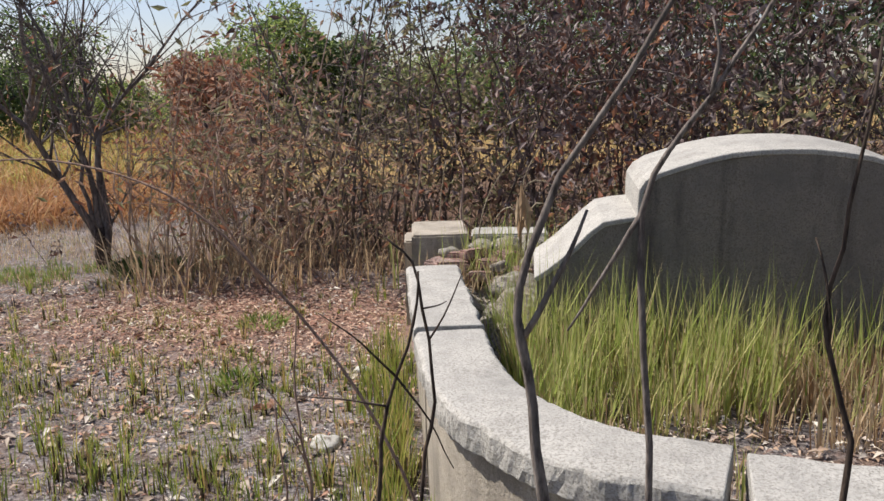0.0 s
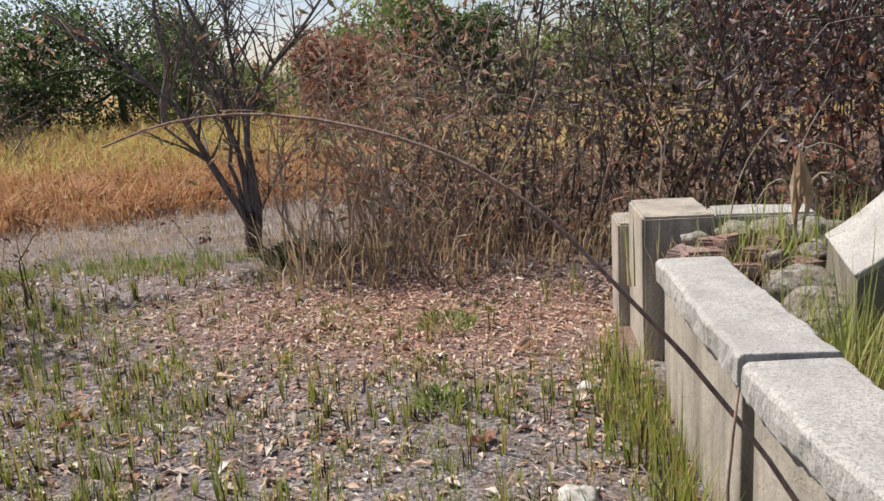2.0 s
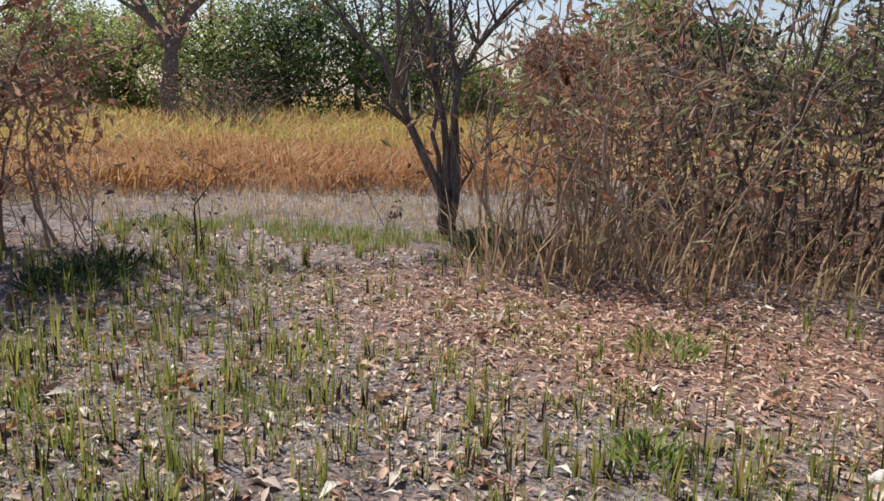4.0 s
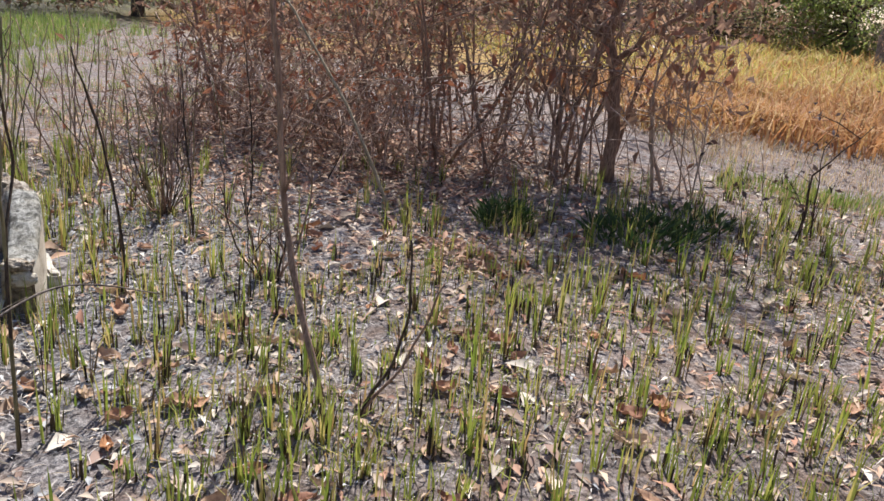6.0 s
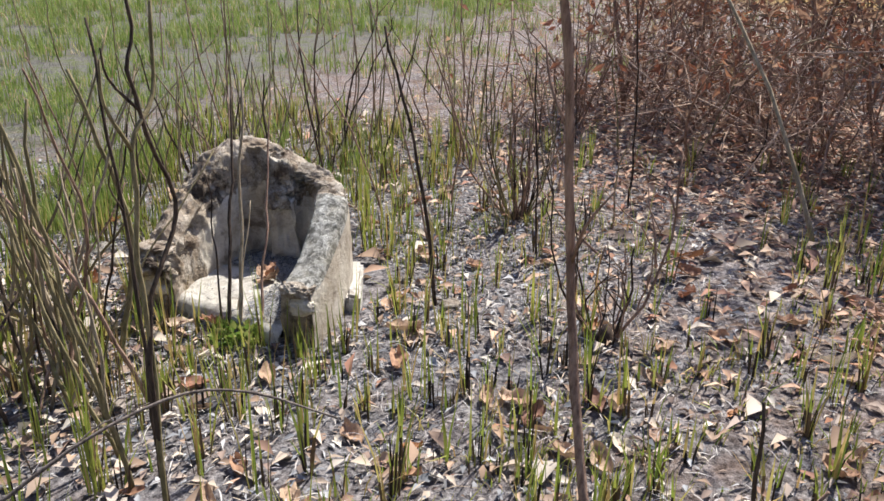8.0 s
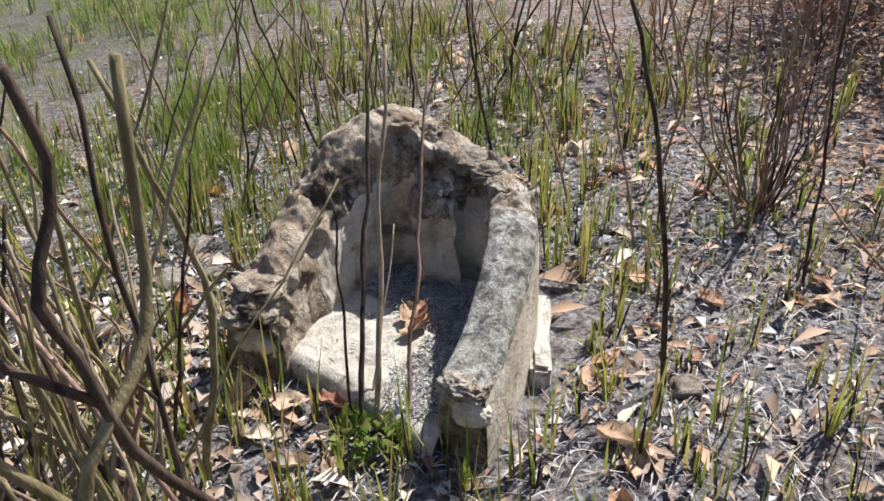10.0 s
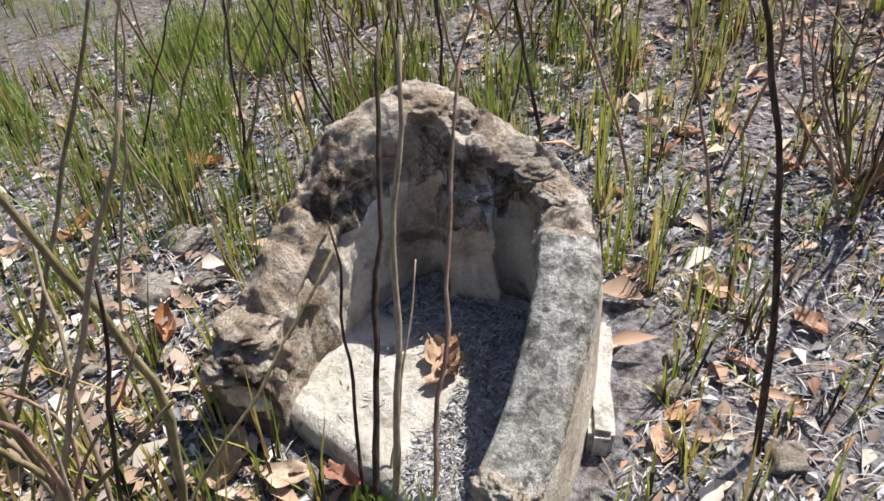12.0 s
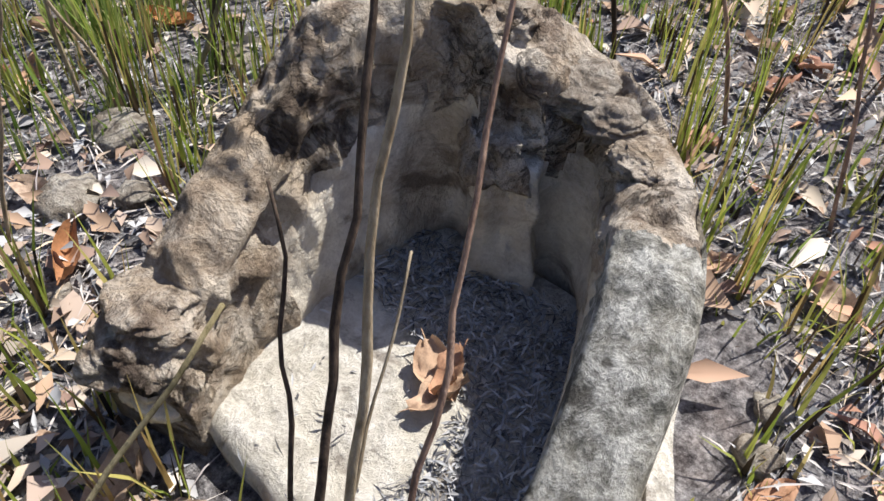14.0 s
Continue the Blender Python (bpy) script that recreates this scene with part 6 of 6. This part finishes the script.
# the bare multi-stemmed tree
TB = Vector((-4.02, 7.72, 0))
tree_one = bare_tree("bare_tree", "bare grey multi-stemmed tree with charred foot", TB, [
    ([(-0.03, 0, 0.10), (-0.05, -0.01, 0.38), (-0.28, -0.13, 0.92), (-0.46, -0.22, 1.35), (-0.78, -0.40, 1.75), (-1.25, -0.60, 2.15)], 0.046),
    ([(0.0, 0.01, 0.15), (0.0, 0.02, 0.45), (-0.05, -0.03, 1.0), (-0.14, -0.08, 1.7), (-0.32, -0.18, 2.35), (-0.55, -0.3, 3.0)], 0.038),
    ([(0.03, 0.02, 0.12), (0.08, 0.04, 0.50), (0.06, 0.03, 1.10), (0.10, 0.06, 1.38), (0.28, 0.14, 1.62), (0.65, 0.36, 2.10), (1.0, 0.5, 2.6)], 0.040),
    ([(0.05, 0.0, 0.25), (0.14, 0.05, 0.5), (0.28, 0.14, 0.78), (0.34, 0.18, 1.05)], 0.016),
    ([(0.0, 0.04, 0.2), (0.01, 0.05, 0.6), (0.02, 0.04, 1.4), (-0.02, 0.06, 2.1), (0.10, 0.1, 2.9)], 0.032),
    ([(-0.02, 0.02, 0.25), (-0.10, 0.0, 0.7), (-0.13, 0.0, 1.3), (-0.35, -0.1, 2.0), (-0.4, -0.1, 2.7)], 0.026),
], 0.08, M_GREYBARK, 810, 28, M_REDLEAF, 170, spray=0.75)
foot = Build()
tube(foot, [(0.02, 0.01, -0.08), (0.01, 0.01, 0.02), (0.0, 0.01, 0.12), (0.0, 0.01, 0.26), (-0.005, 0.01, 0.40)], [0.105, 0.080, 0.070, 0.066, 0.050], 10)
foot.object("trunk_foot", M_TWIG, tree_one, True, "fire-blackened trunk foot")

# far bare trees in the field
bare_tree("field_tree", "large bare grey tree in the golden field", (-22.4, 21.0, 0), [
    ([(0, 0, -0.2), (0.05, 0, 1.4), (0.0, 0.1, 2.6), (-0.7, -0.5, 3.8), (-1.8, -1.2, 5.6), (-2.6, -1.8, 7.5)], 0.30),
    ([(0.05, 0.05, -0.2), (0.05, 0.05, 2.0), (0.4, 0.5, 3.4), (1.2, 1.3, 5.0), (2.0, 2.2, 7.2)], 0.27),
    ([(0, 0, 0), (0.0, 0.1, 2.2), (0.1, 0.2, 4.2), (-0.2, 0.5, 6.0), (0.3, 0.8, 8.4)], 0.25),
], 0.30, M_GREYBARK, 811, 16, None, 0, spray=0.5)
bare_tree("field_tree", "slender pale grey tree in the golden field", (-15.9, 24.8, 0), [
    ([(0, 0, -0.2), (0.05, 0, 1.2), (0.2, 0.1, 2.4), (0.1, 0.0, 4.2), (0.4, 0.3, 6.0)], 0.15),
    ([(0, 0, 0.9), (0.35, 0.3, 2.0), (0.9, 0.8, 3.6), (1.2, 1.1, 5.0)], 0.09),
], 0.16, M_GREYBARK, 812, 12, None, 0, spray=0.6)


def crown_tree(label, x, y, h, wide, mats, seed, leaf=0.34, n=5200, trunk=0.18, bottom=0.12, group="trees at the field edge"):
    """A leafy tree: trunk, limbs, and a crown of many leaves in uneven clumps."""
    rr = np.random.default_rng(seed)
    z0 = ground_z(x, y)
    th = thing("field_edge_tree", label, "tree", group, (x, y, z0))
    tb = Build()
    tube(tb, curve_pts([(0, 0, -0.2), (0.1 * wide * rr.normal() * 0.3, 0, h * 0.3), (0.1, 0.1, h * 0.75)], 7), [trunk * (1 - 0.11 * i) for i in range(7)], 7)
    clumps = []
    for _ in range(int(16 + wide * 5)):
        a = rr.random() * 6.28
        v = bottom + (1 - bottom) * rr.random() ** 0.9
        rad = wide * (0.30 + 0.70 * rr.random()) * (math.sin(math.pi * min(0.93, 0.22 + 0.70 * v)) ** 0.6)
        c = Vector((rad * math.cos(a), rad * math.sin(a), h * v * 0.93))
        clumps.append((c, wide * (0.22 + 0.26 * rr.random())))
        tube(tb, [(0, 0, h * 0.25 + 0.3 * c.z), (c.x * 0.5, c.y * 0.5, c.z * 0.85), tuple(c)], [trunk * 0.35, trunk * 0.22, trunk * 0.06], 5)
    tb.object("trunk", M_BARK, th)
    lb = Build()
    for _ in range(n):
        c, s = clumps[int(rr.integers(len(clumps)))]
        d = rand_dir(rr)
        p = c + Vector((d.x, d.y, d.z * 0.75)) * s * (0.45 + 0.6 * rr.random())
        if p.z < 0.15:
            continue
        ln = leaf * (0.5 + 0.8 * rr.random())
        leaf_quad(lb, p, (d + rand_dir(rr) * 0.9 + Vector((0, 0, -0.3))), rand_dir(rr), ln, ln * 0.5, int(rr.integers(len(mats))), 0.25)
    lb.object("crown", list(mats), th, False)
    return th


GREENS = {"d": ([M_DEEPLEAF, M_GREENLEAF, M_GREENLEAF], "dense dark green tree at the field edge"), "g": ([M_GREENLEAF, M_LIMELEAF], "bright green leafy tree at the field edge"),
          "l": ([M_LIMELEAF, M_LIMELEAF, M_OLIVELEAF], "yellow-green leafy tree at the field edge"), "b": ([M_BROWNLEAF, M_OLIVELEAF], "brownish dry shrub at the field edge"), "r": ([M_REDLEAF, M_BROWNLEAF], "rusty scorched bush at the field edge")}
# heading left of north in degrees, distance, height, half width, tone
for k, (hd, d, h, w, tone) in enumerate([(86, 24, 3.0, 3.4, "b"), (95, 23, 3.2, 3.6, "b"), (104, 22, 3.4, 3.6, "b"), (78, 27, 2.8, 3.4, "b"), (36, 34, 5.6, 3.6, "d"), (41, 33, 4.9, 3.2, "d"), (32, 36, 4.6, 2.6, "g"), (46, 36, 5.8, 3.6, "l"), (51, 38, 4.4, 3.4, "l"), (56, 40, 5.0, 3.6, "l"), (62, 42, 5.6, 4.2, "l"), (68, 40, 4.6, 4.0, "l"), (75, 40, 5.6, 4.6, "l"), (83, 36, 5.6, 4.4, "l"), (92, 34, 6.0, 4.6, "l"),
                                        (27, 38, 2.2, 2.4, "l"), (21, 32, 3.2, 2.4, "g"), (16.5, 30, 4.9, 2.5, "g"), (12, 30, 3.9, 2.4, "d"), (8, 32, 2.8, 3.0, "l"), (2, 32, 3.2, 3.0, "g"), (-4, 28, 6, 4.0, "d"), (-12, 28, 8, 4.5, "d"), (-20, 28, 8, 4.5, "d"), (22, 20, 2.5, 1.5, "r"), (48, 46, 8.0, 3.6, "d"), (56, 48, 9.5, 4.2, "g"), (65, 36, 2.6, 4.0, "b"), (73, 34, 2.6, 4.0, "b"), (59, 36, 2.4, 3.4, "b")]):
    a = radians(hd)
    mats, words = GREENS[tone]
    crown_tree(words, -0.6 - d * math.sin(a), 1.8 + d * math.cos(a), h, w, mats, 900 + k, 0.20 if tone not in "br" else 0.15, 8200, 0.2, 0.06)
bush("grey_shrub", "grey-brown leafless shrub in the golden field", (-15.5, 16.8), 50, 2.0, 1.7, 0.02, M_GREYBARK, [M_BROWNLEAF], 400, 990, 0.08, 6, group="field shrubs", scatter=0.1)
bush("grey_shrub", "grey-brown leafless shrub in the golden field", (-17.6, 18.6), 40, 1.6, 1.4, 0.02, M_GREYBARK, [M_BROWNLEAF], 300, 991, 0.08, 6, group="field shrubs", scatter=0.1)
# trees beyond the thicket and around the place, out of the picture, close it in
for k, (x, y, h, w, tone) in enumerate([(9, 12, 7, 4, "d"), (12, 4, 7, 4.5, "d"), (11, -6, 7, 4.5, "d"), (3, -13, 7, 4.5, "g"), (-8, -19, 7, 5, "g"), (-20, -18, 8, 5, "l"), (-30, -6, 8, 5, "g"), (-33, 6, 8, 5, "l")]):
    mats, words = GREENS[tone]
    crown_tree(words, x, y, h, w, mats, 960 + k, 0.30, 6500, 0.22, 0.06)

# a dry plant on the broken corner and grass growing out of the rubble
dry = thing("dry_plant", "dry bent plant with hanging withered leaves on rubble", "plant", "", (0.14, 5.10, 0.52))
for k, ctrl in enumerate([[(0, 0, 0), (0.0, 0.0, 0.35), (0.02, 0.0, 0.60), (0.12, 0.0, 0.80)], [(0, 0, 0.1), (-0.01, 0.0, 0.45), (0.06, 0.0, 0.58), (0.18, 0.0, 0.56), (0.24, 0.0, 0.48)], [(0.01, 0, 0.1), (-0.04, 0.02, 0.40), (-0.12, 0.02, 0.40), (-0.18, 0.02, 0.30)], [(0.02, 0, 0.1), (0.06, 0.0, 0.42), (0.16, -0.02, 0.44), (0.27, -0.03, 0.38)]]):
    bd = Build()
    tube(bd, curve_pts(ctrl, 10), [0.006 - 0.0004 * i for i in range(10)], 5)
    bd.object("stalk", M_PALETWIG, dry)
bd = Build()
for dx, z, ln, w in ((0.0, 0.58, 0.24, 0.05), (0.02, 0.52, 0.22, 0.06), (-0.02, 0.50, 0.20, 0.04), (0.03, 0.44, 0.18, 0.05), (-0.01, 0.40, 0.16, 0.05)):
    leaf_quad(bd, Vector((dx, -0.02, z)), Vector((dx * 2, -0.1, -1)), Vector((0.3, 1, 0.1)), ln, w, 0, 0.4)
bd.object("withered_foliage", M_DRYGRASS, dry, False)
corner = Build()
r = np.random.default_rng(88)
for _ in range(60):
    x, y = 0.02 + 0.16 * r.normal(), 5.05 + 0.12 * r.normal()
    k0 = len(corner.v)
    z0 = ground_z(x, y)
    tuft(corner, x, y, r, 7, 0.26 + 0.20 * r.random(), 0.03, 0.007, 0.5, 0.28)
    corner.v[k0:] = [(a, b, c - z0 + 0.50) for a, b, c in corner.v[k0:]]
for _ in range(60):
    x, y = -0.16 + 0.16 * r.normal(), 5.0 + 0.14 * r.normal()
    k0 = len(corner.v)
    z0 = ground_z(x, y)
    tuft(corner, x, y, r, 7, 0.14 + 0.18 * r.random(), 0.04, 0.006, 1.5, 0.6)
    corner.v[k0:] = [(a, b, c - z0 + 0.53) for a, b, c in corner.v[k0:]]
for _ in range(90):
    x, y = 0.16 + 0.10 * r.normal(), 4.55 + 0.22 * r.normal()
    k0 = len(corner.v)
    z0 = ground_z(x, y)
    tuft(corner, x, y, r, 6, 0.30 + 0.28 * r.random(), 0.04, 0.007, 0.35, 0.25)
    corner.v[k0:] = [(a, b, c - z0 + 0.20) for a, b, c in corner.v[k0:]]
for _ in range(40):
    x, y = 0.42 + 0.10 * r.normal(), 5.0 + 0.12 * r.normal()
    k0 = len(corner.v)
    z0 = ground_z(x, y)
    tuft(corner, x, y, r, 7, 0.30 + 0.25 * r.random(), 0.03, 0.008, 0.2, 0.2)
    corner.v[k0:] = [(a, b, c - z0 + 0.45) for a, b, c in corner.v[k0:]]
tagged(corner.object("corner_grass", [M_DRYGRASS, M_TALLGREEN], smooth=False), "grass growing out of the broken wall corner", "grass", kind="stuff")

cane("tall pale dry stalk behind the corner post", [(-0.49, 6.0, 0.0), (-0.46, 6.00, 0.70), (-0.40, 6.00, 1.15)], 0.006, M_PALETWIG, 0.003, segs=12)
cane("short pale dry stalk on the broken corner", [(-0.21, 5.45, 0.63), (-0.24, 5.45, 0.90)], 0.004, M_PALETWIG, 0.002, segs=6)
cane("long arching pale dry stalk on the broken corner", [(-0.16, 5.3, 0.45), (-0.11, 5.30, 0.85), (-0.01, 5.30, 1.10), (0.12, 5.30, 1.25)], 0.005, M_PALETWIG, 0.002, segs=14)
